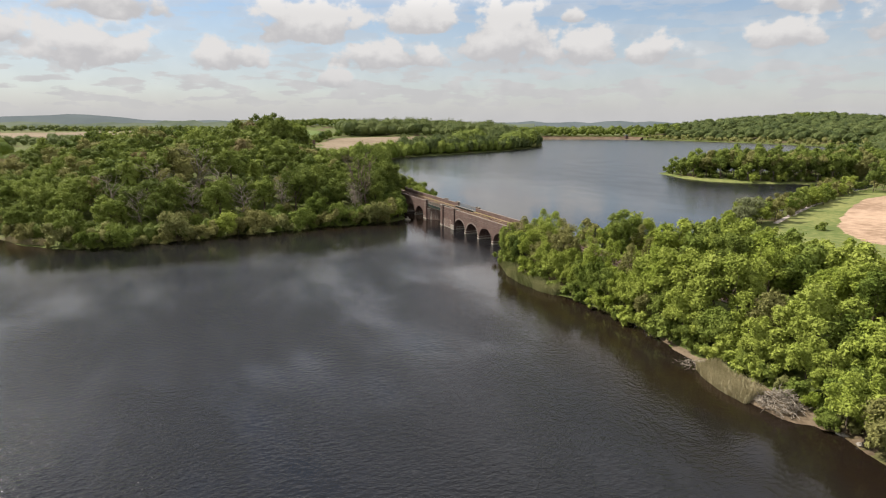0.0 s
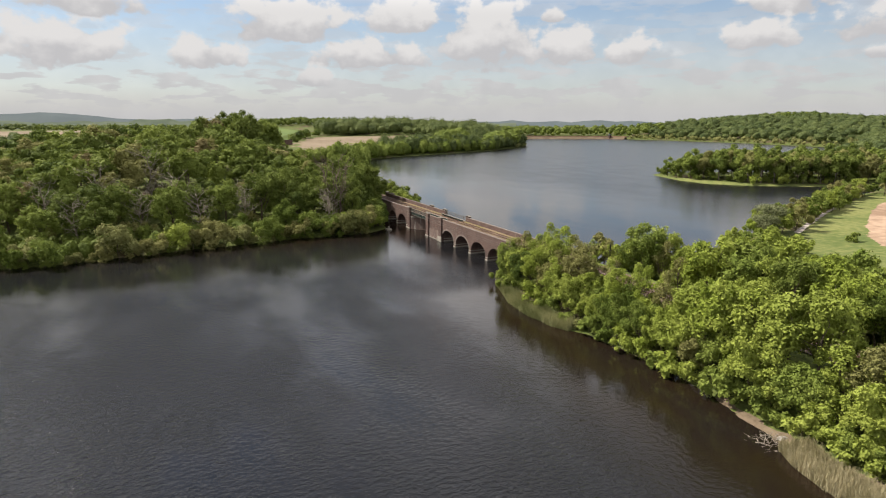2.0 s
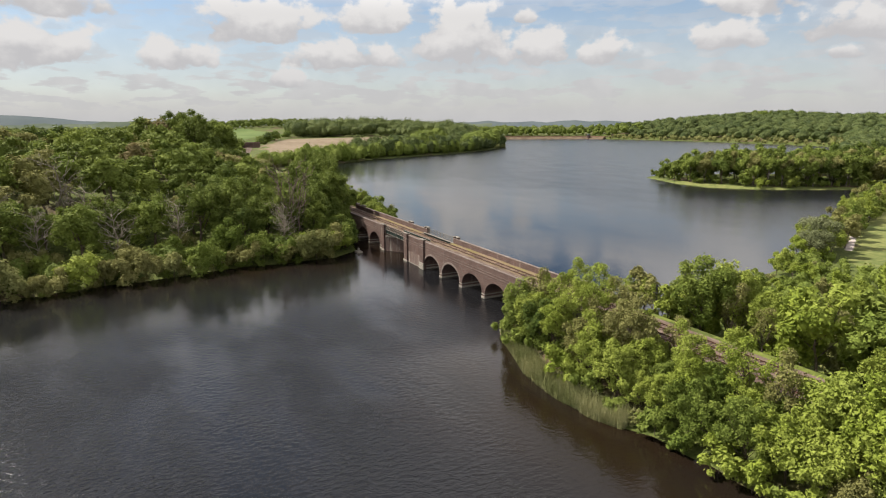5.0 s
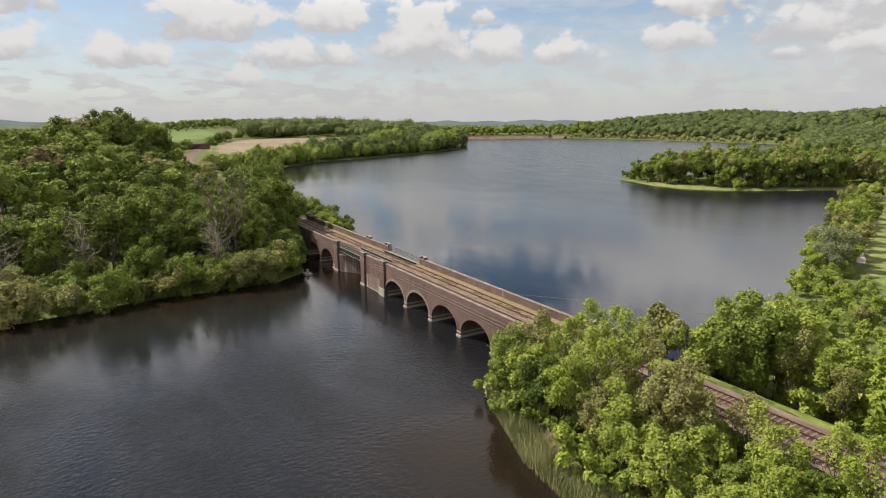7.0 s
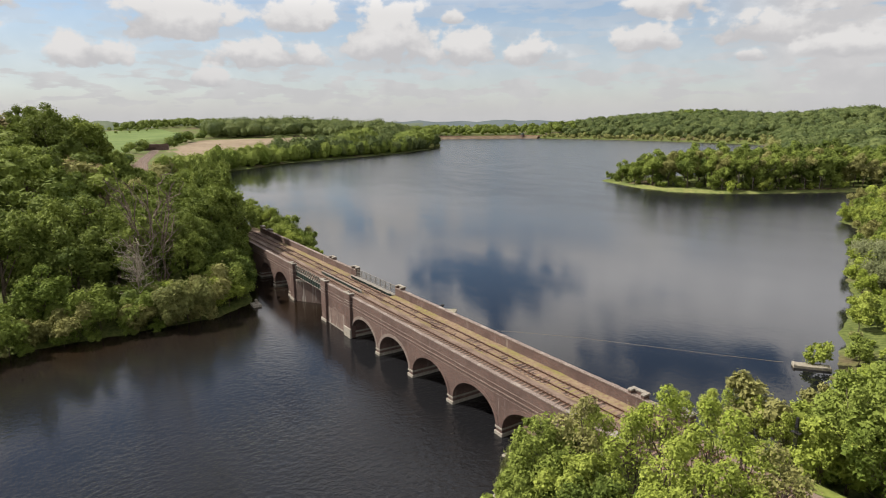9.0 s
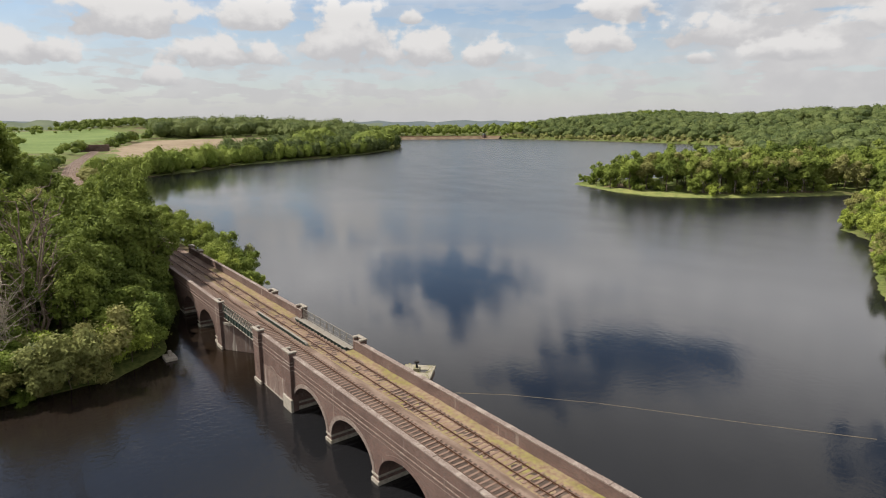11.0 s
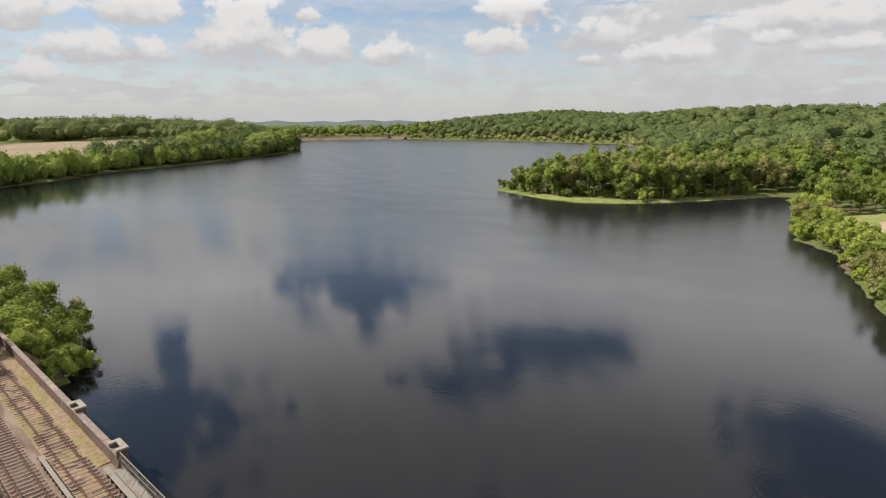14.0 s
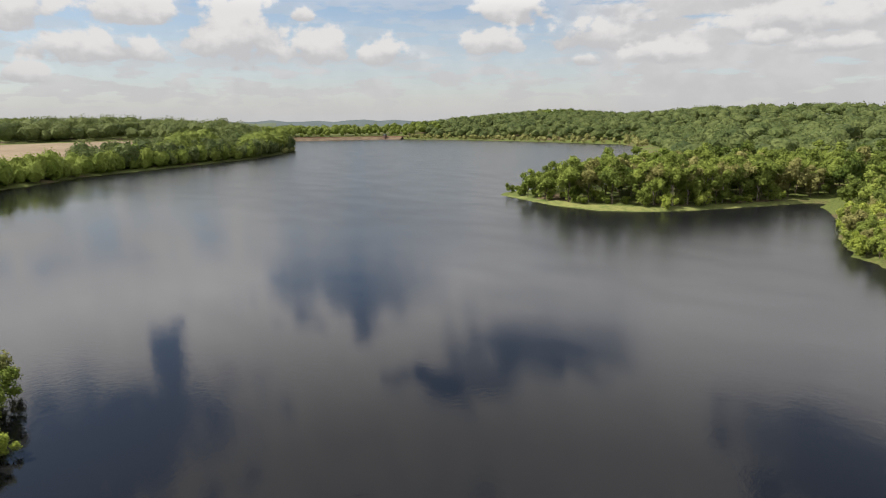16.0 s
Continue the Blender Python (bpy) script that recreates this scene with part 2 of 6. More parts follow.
def ground_mat():
    m = Mat("ground_grass_and_leaf_litter", rough=0.95, spec=0.15)
    wide, fine = m.noise(0.035, 4.0), m.noise(1.3, 6.0)
    green = m.mix(m.ramp(fine, 0.3, 0.7), (0.055, 0.075, 0.018), (0.125, 0.145, 0.040))
    brown = m.mix(m.ramp(fine, 0.3, 0.7), (0.060, 0.045, 0.026), (0.140, 0.105, 0.062))
    m.color(m.mix(m.ramp(wide, 0.50, 0.66), green, brown))
    m.bump(fine, 0.12, 0.7)
    return m.m


def plain_land(name, a, b, scale=0.5, bump=0.08, stretch=None):
    m = Mat(name, rough=0.95, spec=0.12)
    n, w = m.noise(scale, 6.0, stretch=stretch), m.noise(scale * 0.07, 3.0)
    m.color(m.mix(m.ramp(m.math("ADD", m.math("MULTIPLY", n, 0.5), m.math("MULTIPLY", w, 0.5)), 0.36, 0.64), a, b))
    m.bump(n, bump, 0.7)
    return m.m


GROUND = ground_mat()
GRASS = plain_land("meadow_grass", (0.090, 0.120, 0.034), (0.20, 0.205, 0.072), 0.45)
VERGE = plain_land("lush_verge_grass", (0.105, 0.132, 0.030), (0.195, 0.222, 0.052), 0.8)
CROP = plain_land("young_crop", (0.085, 0.125, 0.035), (0.13, 0.175, 0.055), 0.2)
PLOUGHED = plain_land("ploughed_earth", (0.170, 0.130, 0.088), (0.240, 0.190, 0.132), 0.15)
CLAY = plain_land("bare_pink_clay", (0.22, 0.145, 0.095), (0.43, 0.305, 0.215), 0.30, 0.25)
SILT = plain_land("dried_silt", (0.39, 0.335, 0.305), (0.46, 0.40, 0.37), 0.05, 0.02)
BEACH = plain_land("shore_sand_and_mud", (0.085, 0.062, 0.040), (0.190, 0.145, 0.098), 1.2)


def moss_mat():
    m = Mat("moss_and_stonecrop", rough=0.95, spec=0.12)
    fine, wide = m.noise(2.6, 6.0), m.noise(0.45, 4.0, stretch=(0.5, 1.4, 1.0))
    soil = m.mix(m.ramp(fine, 0.3, 0.7), (0.16, 0.105, 0.070), (0.27, 0.20, 0.15))
    green = m.mix(m.ramp(fine, 0.3, 0.7), (0.138, 0.121, 0.040), (0.208, 0.183, 0.068))
    m.color(m.mix(m.ramp(m.math("ADD", m.math("MULTIPLY", fine, 0.5), m.math("MULTIPLY", wide, 0.5)), 0.42, 0.63), soil, green))
    m.bump(fine, 0.05, 0.7)
    return m.m


MOSS = moss_mat()


def water_mat():
    m = Mat("peaty_reservoir_water", rough=0.05, spec=0.5)
    m.b.inputs["IOR"].default_value = 1.333
    where = m.t.nodes.new("ShaderNodeSeparateXYZ")
    m.link(m.world, where.inputs[0])
    east, north = where.outputs[0], where.outputs[1]
    wide = m.noise(0.012, 3.0, stretch=(1.0, 0.6, 1.0))
    patch = m.noise(0.050, 4.0, stretch=(0.75, 1.5, 1.0))
    # sheltered water below the railway bank and before the western wood
    lee = m.math("MULTIPLY", m.ramp(east, 58.0, 74.0), m.ramp(north, -48.0, -24.0))
    south = m.ramp(north, 0.0, 9.0, 1.0, 0.0)
    calm = m.math("MULTIPLY", m.math("MAXIMUM", lee, m.ramp(east, 20.0, 62.0, 1.0, 0.0)), south)
    lee = m.math("MULTIPLY", m.math("MAXIMUM", lee, m.ramp(east, -8.0, 16.0, 1.0, 0.0)), south)
    open_water = m.ramp(north, 40.0, 170.0)
    deep = m.mix(m.ramp(wide, 0.35, 0.7), (0.0054, 0.0060, 0.0076), (0.0100, 0.0103, 0.0118))
    deep = m.mix(m.math("MULTIPLY", south, 0.35), deep, (0.0150, 0.0148, 0.0155))
    m.color(m.mix(m.math("MULTIPLY", lee, m.ramp(patch, 0.3, 0.7, 0.45, 0.9)), deep, (0.0150, 0.0088, 0.0040)))
    gust = m.ramp(m.math("ADD", m.math("MULTIPLY", m.noise(0.018, 4.0, stretch=(0.7, 1.5, 1.0)), 0.5), m.math("MULTIPLY", patch, 0.5)), 0.38, 0.58, 0.25, 1.0)
    gust = m.math("MULTIPLY", gust, m.ramp(calm, 0.0, 1.0, 1.0, 0.14))
    gust = m.math("MULTIPLY", gust, m.ramp(north, -10.0, 12.0, 1.0, 0.05))
    wave = m.noise(1.25, 2.0, stretch=(1.25, 0.85, 1.0), rough=0.5)
    chop = m.noise(3.4, 2.0, stretch=(1.4, 0.8, 1.0))
    h = m.math("MULTIPLY", m.math("ADD", wave, m.math("MULTIPLY", chop, 0.42)), gust)
    m.bump(h, 0.42, 0.58)
    rough = m.math("ADD", m.ramp(patch, 0.35, 0.65, 0.0, 0.03), m.ramp(north, -12.0, 14.0, 0.092, 0.030))
    rough = m.math("SUBTRACT", rough, m.math("MULTIPLY", calm, 0.045))
    m.rough(m.math("ADD", rough, m.math("MULTIPLY", open_water, 0.20)))
    return m.m


WATER = water_mat()


def brick_mat(name, red, dark, mortar, stain=0.5, wet=0.60):
    m = Mat(name, rough=0.88, spec=0.25)
    sepx = m.t.nodes.new("ShaderNodeSeparateXYZ")
    m.link(m.world, sepx.inputs[0])
    along = m.math("ADD", sepx.outputs[0], sepx.outputs[1])
    comb = m.t.nodes.new("ShaderNodeCombineXYZ")
    m.link(along, comb.inputs[0])
    m.link(sepx.outputs[2], comb.inputs[1])
    br = m.t.nodes.new("ShaderNodeTexBrick")
    m.link(comb.outputs[0], br.inputs["Vector"])
    for k, v in (("Scale", 1.0), ("Mortar Size", 0.010), ("Brick Width", 0.235), ("Row Height", 0.077), ("Bias", -0.2)):
        br.inputs[k].default_value = v
    br.inputs["Color1"].default_value = (*red, 1)
    br.inputs["Color2"].default_value = (*dark, 1)
    br.inputs["Mortar"].default_value = (*mortar, 1)
    wide = m.noise(0.35, 5.0)
    drip = m.noise(1.4, 4.0, stretch=(1.0, 1.0, 0.10))
    col = m.mix(m.ramp(wide, 0.38, 0.68, 0.0, 0.65), br.outputs["Color"], dark)
    col = m.mix(m.math("MULTIPLY", m.ramp(drip, wet, wet + 0.15), stain), col, (0.42, 0.38, 0.33))
    m.color(col)
    m.bump(br.outputs["Fac"], -0.008, 0.6)
    m.bump(wide, 0.02, 0.3)
    return m.m


BRICK = brick_mat("blue_brindle_brick", (0.150, 0.086, 0.069), (0.070, 0.045, 0.040), (0.135, 0.108, 0.094), 0.32)
BRICK_STAINED = brick_mat("lime_stained_brick", (0.190, 0.125, 0.102), (0.112, 0.077, 0.067), (0.20, 0.165, 0.145), 0.95, 0.53)


def stone_mat(name, a, b, lichen, scale=1.2):
    m = Mat(name, rough=0.9, spec=0.25)
    n, w = m.noise(scale * 5, 6.0), m.noise(scale * 0.6, 4.0)
    col = m.mix(m.ramp(n, 0.32, 0.68), a, b)
    m.color(m.mix(m.ramp(w, 0.52, 0.70, 0.0, 0.75), col, lichen))
    m.bump(n, 0.012, 0.6)
    return m.m


COURSE = stone_mat("weathered_projecting_brick", (0.100, 0.068, 0.057), (0.185, 0.138, 0.118), (0.22, 0.18, 0.155))
COPING = stone_mat("weathered_brick_coping", (0.120, 0.090, 0.077), (0.235, 0.190, 0.165), (0.29, 0.25, 0.215))
STONE = stone_mat("pale_weathered_stone", (0.20, 0.178, 0.15), (0.35, 0.32, 0.272), (0.20, 0.18, 0.13))
CONCRETE = stone_mat("mossy_concrete", (0.175, 0.158, 0.125), (0.31, 0.28, 0.22), (0.135, 0.13, 0.055))
CAPSTONE = stone_mat("weathered_capstone", (0.15, 0.135, 0.115), (0.30, 0.27, 0.23), (0.20, 0.175, 0.13), 1.6)


def steel_mat(name, a, rust):
    m = Mat(name, rough=0.7, spec=0.2)
    n, w = m.noise(9.0, 5.0), m.noise(1.1, 4.0)
    m.color(m.mix(m.ramp(m.math("ADD", m.math("MULTIPLY", n, 0.4), m.math("MULTIPLY", w, 0.6)), 0.5, 0.68), a, rust))
    m.bump(n, 0.004, 0.4)
    return m.m


STEEL = steel_mat("grey_painted_steel", (0.19, 0.175, 0.15), (0.12, 0.09, 0.065))
STEEL_DARK = steel_mat("dark_green_painted_steel", (0.035, 0.052, 0.045), (0.06, 0.045, 0.033))
IRON = steel_mat("black_ironwork", (0.02, 0.02, 0.02), (0.05, 0.035, 0.025))
RAIL = Mat("rusty_rail", rough=0.5, metal=0.6)
RAIL.color(RAIL.mix(RAIL.ramp(RAIL.noise(6.0, 4.0), 0.3, 0.7), (0.075, 0.042, 0.028), (0.15, 0.085, 0.055)))
RAIL = RAIL.m


def sleeper_mat():
    m = Mat("weathered_timber_sleeper", rough=0.9, spec=0.2)
    g = m.noise(5.0, 5.0, m.co, stretch=(6.0, 0.6, 3.0))
    col = m.mix(m.ramp(g, 0.3, 0.7), (0.122, 0.078, 0.060), (0.205, 0.140, 0.112))
    m.color(m.mix(m.math("MULTIPLY", m.random(), 0.5), col, (0.22, 0.152, 0.118)))
    m.bump(g, 0.01, 0.6)
    return m.m


SLEEPER = sleeper_mat()


def ballast_mat(name="brown_stained_ballast", a=(0.120, 0.078, 0.056), b=(0.250, 0.188, 0.148), c=(0.13, 0.09, 0.07)):
    m = Mat(name, rough=0.95, spec=0.2)
    vo = m.t.nodes.new("ShaderNodeTexVoronoi")
    vo.inputs["Scale"].default_value = 9.0
    m.link(m.world, vo.inputs["Vector"])
    w = m.noise(0.5, 5.0, stretch=(0.35, 1.6, 1.0))
    col = m.mix(m.ramp(w, 0.35, 0.65), a, b)
    sepc = m.t.nodes.new("ShaderNodeSeparateColor")
    m.link(vo.outputs["Color"], sepc.inputs[0])
    m.color(m.mix(m.math("MULTIPLY", sepc.outputs[0], 0.5), col, c))
    m.bump(vo.outputs["Distance"], 0.05, 0.8)
    return m.m


BALLAST = ballast_mat(a=(0.105, 0.070, 0.052), b=(0.225, 0.170, 0.136))
# darker ballast copy: the shade between sleepers is painted into its colour
BALLAST_SHADED = ballast_mat("shade_darkened_ballast", (0.050, 0.036, 0.029), (0.125, 0.092, 0.074), (0.06, 0.045, 0.036))
REED = plain_land("green_reed", (0.150, 0.170, 0.060), (0.330, 0.320, 0.155), 2.5)
REED_DRY = plain_land("dry_reed", (0.26, 0.23, 0.120), (0.46, 0.40, 0.25), 2.5)
PANTILE = plain_land("red_dam_wall_brick", (0.24, 0.13, 0.10), (0.36, 0.21, 0.16), 0.3)
# distance haze painted into the colour: blue-grey hills, muted wooded ridge
HILL_HAZE = plain_land("far_hills_haze_tinted", (0.062, 0.080, 0.088), (0.088, 0.108, 0.112), 0.004, 0.0)
RIDGE_WOOD = plain_land("far_wooded_ridge", (0.050, 0.068, 0.046), (0.100, 0.118, 0.074), 0.010, 0.0)


# ---- building helpers ----
def mesh_from(name, verts, faces, material, smooth=False):
    me = bpy.data.meshes.new(name)
    me.from_pydata([tuple(v) for v in verts], [], [tuple(f) for f in faces])
    me.materials.append(material)
    if smooth:
        me.polygons.foreach_set("use_smooth", [True] * len(me.polygons))
    me.update()
    return me


def part(name, bm, material, parent, label=""):
    """Links a bmesh (or a finished mesh) as one mesh object under a thing or a part."""
    if isinstance(bm, bmesh.types.BMesh):
        me = bpy.data.meshes.new(name)
        bmesh.ops.recalc_face_normals(bm, faces=bm.faces)
        bm.to_mesh(me)
        bm.free()
        me.materials.append(material)
    else:
        me = bm
    ob = new(name, me)
    ob.parent = parent
    if label:
        tagged(ob, label)
    return ob


def thing(name, label, category, group="", at=(0, 0, 0)):
    ob = new(name)
    ob.location = at
    return tagged(ob, label, category, group)


def box(bm, x0, x1, y0, y1, z0, z1, bevel=0.0):
    vs = [bm.verts.new((x, y, z)) for z in (z0, z1) for y in (y0, y1) for x in (x0, x1)]
    fs = [bm.faces.new([vs[i] for i in q]) for q in
          ((0, 2, 3, 1), (4, 5, 7, 6), (0, 1, 5, 4), (2, 6, 7, 3), (0, 4, 6, 2), (1, 3, 7, 5))]
    if bevel:
        es = {e for f in fs for e in f.edges}
        bmesh.ops.bevel(bm, geom=list(es), offset=bevel, segments=1, affect="EDGES")
    return bm


def boxes(*dims, bevel=0.0):
    bm = bmesh.new()
    for d in dims:
        box(bm, *d, bevel=bevel)
    return bm


def tube(bm, a, b, r0, r1=None, sides=6):
    a, b = Vector(a), Vector(b)
    q = (b - a).to_track_quat("Z", "Y")
    rings = []
    for p, r in ((a, r0), (b, r0 if r1 is None else r1)):
        rings.append([bm.verts.new(p + q @ Vector((r * math.cos(k * 2 * math.pi / sides), r * math.sin(k * 2 * math.pi / sides), 0)))
                      for k in range(sides)])
    for k in range(sides):
        bm.faces.new((rings[0][k], rings[0][(k + 1) % sides], rings[1][(k + 1) % sides], rings[1][k]))
    bm.faces.new(rings[0][::-1])
    bm.faces.new(rings[1])
    return bm


# ---- the lie of the land ----
SHORE_SOUTH = [(-41, -4), (-30, -9), (-16, -13), (-10.5, -20), (-9.5, -34), (-10.5, -48), (-7.5, -62), (-5.5, -80), (-1.5, -100),
               (1.5, -116), (0, -128), (-9, -139), (-27, -152), (-70, -172), (-160, -230), (-160, -600), (520, -600), (430, -100),
               (300, -48), (210, -28), (176, -23), (168, -20), (162, -23.5), (155, -23), (143, -19), (127, -16), (112, -15.5),
               (101, -18), (94, -20.5), (82, -20), (72, -15.5), (65, -13), (61, -8), (60, -4)]
SHORE_EAST = [(62, 5), (72, 12), (74, 30), (66, 50), (60, 66), (50, 92), (38, 118), (27, 147), (17, 177), (4, 192), (-5, 222), (-10, 250),
              (-18, 275), (-25, 293), (-25, 304), (-31, 302), (-38, 288), (-51, 265), (-64, 243), (-75, 232), (-90, 224), (-110, 225),
              (-140, 236), (-153, 241), (-158, 252), (-150, 285), (-125, 340), (-150, 420), (-250, 600), (-330, 760), (-400, 848)]
SHORE_WEST = [(-508, 868), (-640, 888), (-776, 888), (-905, 870), (-937, 852), (-1000, 735), (-1045, 650), (-960, 560), (-780, 490),
              (-640, 447), (-632, 436), (-585, 385), (-537, 328), (-484, 234), (-437, 138), (-402, 105), (-385, 83), (-362, 52),
              (-330, 28), (-260, 16), (-160, 12), (-95, 12.5), (-64, 13), (-54, 10), (-46, 7), (-41, 4)]
SHORE = np.array(SHORE_SOUTH + SHORE_EAST + SHORE_WEST, float)
RAILWAY = np.array([(420, 6), (260, 1), (150, 0.1), (0, 0.1), (-150, 0.1), (-205, 2.0), (-276, 5.5), (-345, 10.5), (-440, 23), (-500, 34), (-700, 73), (-900, 125), (-1100, 200)], float)


def chain_distance(pts, chain, closed):
    """Distance of points to a chain of segments, and whether a closed chain holds them."""
    x, y = pts[:, 0], pts[:, 1]
    best, inside = np.full(len(pts), 1e9), np.zeros(len(pts), bool)
    n = len(chain)
    for i in range(n if closed else n - 1):
        a, b = chain[i], chain[(i + 1) % n]
        d = b - a
        s = np.clip(((x - a[0]) * d[0] + (y - a[1]) * d[1]) / (d @ d), 0, 1)
        best = np.minimum(best, np.hypot(x - a[0] - s * d[0], y - a[1] - s * d[1]))
        if closed and a[1] != b[1]:
            inside ^= ((a[1] > y) != (b[1] > y)) & (x < d[0] * (y - a[1]) / d[1] + a[0])
    return best, inside


def ease(v, a, b):
    s = np.clip((v - a) / (b - a), 0, 1)
    return s * s * (3 - 2 * s)


HILLS = [(-170, -27, 42, 38, 15.5), (-100, -110, 60, 60, 0.5), (-120, 1180, 380, 300, 34), (-430, 1200, 210, 220, 13), (-880, 1420, 330, 300, 39), (-900, 1080, 130, 120, 14), (250, 760, 260, 260, 9),
         (-960, 370, 210, 170, 13), (-1500, 60, 500, 500, 10), (-1900, -900, 600, 500, 18), (-2300, 700, 700, 500, 25), (-40, 620, 160, 160, 14), (-1560, 300, 150, 150, 15)]


def wobble(x, y, s):
    return np.sin(x / s + 1.3 * np.sin(y / (1.7 * s))) * np.cos(y / (1.2 * s) + 0.9 * np.sin(x / (2.1 * s)))


def land_height(x, y):
    """Height of the ground at arrays x, y."""
    x, y = np.asarray(x, float).ravel(), np.asarray(y, float).ravel()
    pts = np.stack([x, y], 1)
    d, wet = chain_distance(pts, SHORE, True)
    d = d + 0.8 * wobble(x, y, 3.1) + 0.5 * wobble(y, x, 1.3)
    d = np.where(wet, -np.abs(d), np.maximum(d, 0.05))
    land = 0.12 + 1.1 * ease(d, 0, 7) + 2.2 * ease(d, 8, 70) + 3.0 * ease(d, 60, 400)
    west = ease(-x, 0, 60) * ease(-y, 0, 40) * ease(x, -300, -160)
    land += 12.5 * west * ease(d, 12, 95)
    for cx, cy, sx, sy, a in HILLS:
        land += a * np.exp(-((x - cx) / sx) ** 2 - ((y - cy) / sy) ** 2) * ease(d, 5, 60)
    land += 0.25 * wobble(x, y, 9.0) * ease(d, 4, 20) + 1.5 * wobble(x, y, 140.0) * ease(d, 40, 300)
    h = np.where(wet, np.maximum(-0.22 * -d, -2.6) - 0.05, land)
    r, _ = chain_distance(pts, RAILWAY, False)
    flat = np.where(x < -225, 16.0, 6.0)
    top = np.where(x < -225, 5.1, 5.75)
    steep = 0.62 + 0.75 * ease(-x, -71, -62) * (x > 0) + 0.6 * ease(x, -66, -48) * (x < 0)
    bank = top - steep * np.maximum(r - flat, 0)
    on_bank = (x > 60.5) | (x < -41.5)
    h = np.where(on_bank, np.where(r < flat, np.where(h > top, top, np.maximum(h, bank)), np.maximum(h, bank)), h)
    cut = top + np.where(x < -100, 1.7, 0.8) * np.maximum(r - flat - 1.0, 0)
    return np.where(on_bank & (r < 40), np.minimum(h, cut), h)


def spans(*runs):
    out = []
    for a, b, s in runs:
        out += list(np.arange(a, b, s))
    return np.array(out + [runs[-1][1]])


GX = spans((-4800, -1920, 240), (-1920, -1200, 45), (-1200, -180, 14), (-180, 260, 4.0), (260, 560, 20), (560, 4800, 265))
GY = spans((-4800, -640, 260), (-640, -180, 20), (-180, 330, 3.0), (330, 1000, 16), (1000, 1700, 50), (1700, 4800, 310))
gx, gy = np.meshgrid(GX, GY)
gz = land_height(gx, gy)
nx, ny = len(GX), len(GY)
idx = np.arange(nx * ny).reshape(ny, nx)
quads = np.stack([idx[:-1, :-1], idx[:-1, 1:], idx[1:, 1:], idx[1:, :-1]], -1).reshape(-1, 4)
ground = new("ground", mesh_from("ground", np.stack([gx.ravel(), gy.ravel(), gz], 1).tolist(), quads.tolist(), GROUND, True))
tagged(ground, "grassy and leaf-littered land round a reservoir", "ground", kind="structure")

water = new("water", mesh_from("water", [(-1300, -640, 0), (560, -640, 0), (560, 1000, 0), (-1300, 1000, 0)], [(0, 1, 2, 3)], WATER))
tagged(water, "dark peaty reservoir water rippled by light wind", "water", kind="structure")


def inside_ring(pts, ring):
    return chain_distance(pts, np.array(ring, float), True)


def drape(name, ring, step, lift, material, label, category, soft=0.0):
    """A patch of field or bare soil laid on the land."""
    r = np.array(ring, float)
    xs, ys = np.arange(r[:, 0].min() - step, r[:, 0].max() + 2 * step, step), np.arange(r[:, 1].min() - step, r[:, 1].max() + 2 * step, step)
    px, py = np.meshgrid(xs, ys)
    d, ins = inside_ring(np.stack([px.ravel(), py.ravel()], 1), ring)
    sd = np.where(ins, d, -d) + soft * wobble(px.ravel(), py.ravel(), max(4.0, step * 2))
    z = land_height(px, py) + np.where(sd > 0, np.minimum(lift, 0.05 + sd * 0.03), np.maximum(sd * 0.25, -1.2))
    ii = np.arange(px.size).reshape(px.shape)
    fs = np.stack([ii[:-1, :-1], ii[:-1, 1:], ii[1:, 1:], ii[1:, :-1]], -1).reshape(-1, 4)
    fs = fs[(sd[fs] > -step * 1.3).all(1)]
    used = np.unique(fs)
    remap = np.full(px.size, -1)
    remap[used] = np.arange(len(used))
    vs = np.stack([px.ravel(), py.ravel(), z], 1)[used]
    ob = new(name, mesh_from(name, vs.tolist(), remap[fs].tolist(), material, True))
    return tagged(ob, label, category, kind="structure")


drape("meadow", [(74, 80), (47, 124), (18, 186), (-1, 240), (30, 268), (150, 262), (220, 150), (200, 60), (110, 70)], 2.5, 0.2, GRASS,
      "rough green meadow beside bare clay", "meadow", 2.0)
drape("clay_bank", [(96, 90), (80, 101), (67, 117), (56, 135), (43, 158), (30, 182), (17, 212), (13, 238), (40, 254), (130, 235), (190, 150), (150, 88), (118, 82)], 2.5, 0.30, CLAY,
      "bare pinkish clay bank of an emptied pond", "bare soil", 0.7)
drape("silt_flat", [(108, 99), (96, 108), (84, 126), (64, 160), (47, 190), (44, 210), (70, 220), (130, 204), (160, 145), (134, 98)], 2.5, 0.40, SILT,
      "smooth pale pink dried silt", "bare soil", 0.6)
drape("ploughed_field", [(-575, 70), (-724, 96), (-875, 160), (-850, 240), (-830, 320), (-680, 296), (-525, 192), (-486, 112)],
      12, 0.4, PLOUGHED, "pale brown ploughed field beyond the water", "field")
drape("green_field", [(-640, 40), (-860, 110), (-1200, 230), (-1500, 200), (-1500, -200), (-1100, -260), (-760, -160)], 14, 0.4, CROP,
      "bright green field of young crop", "field")
drape("far_green_field", [(-1350, 420), (-1700, 520), (-2300, 500), (-2300, 100), (-1600, 220)], 40, 0.6, CROP,
      "distant green field behind hedges", "field")
drape("shore_meadow", [(20, 262), (60, 300), (130, 330), (160, 280), (90, 255)], 6, 0.2, GRASS, "green paddock behind lakeside trees", "meadow", 2.0)


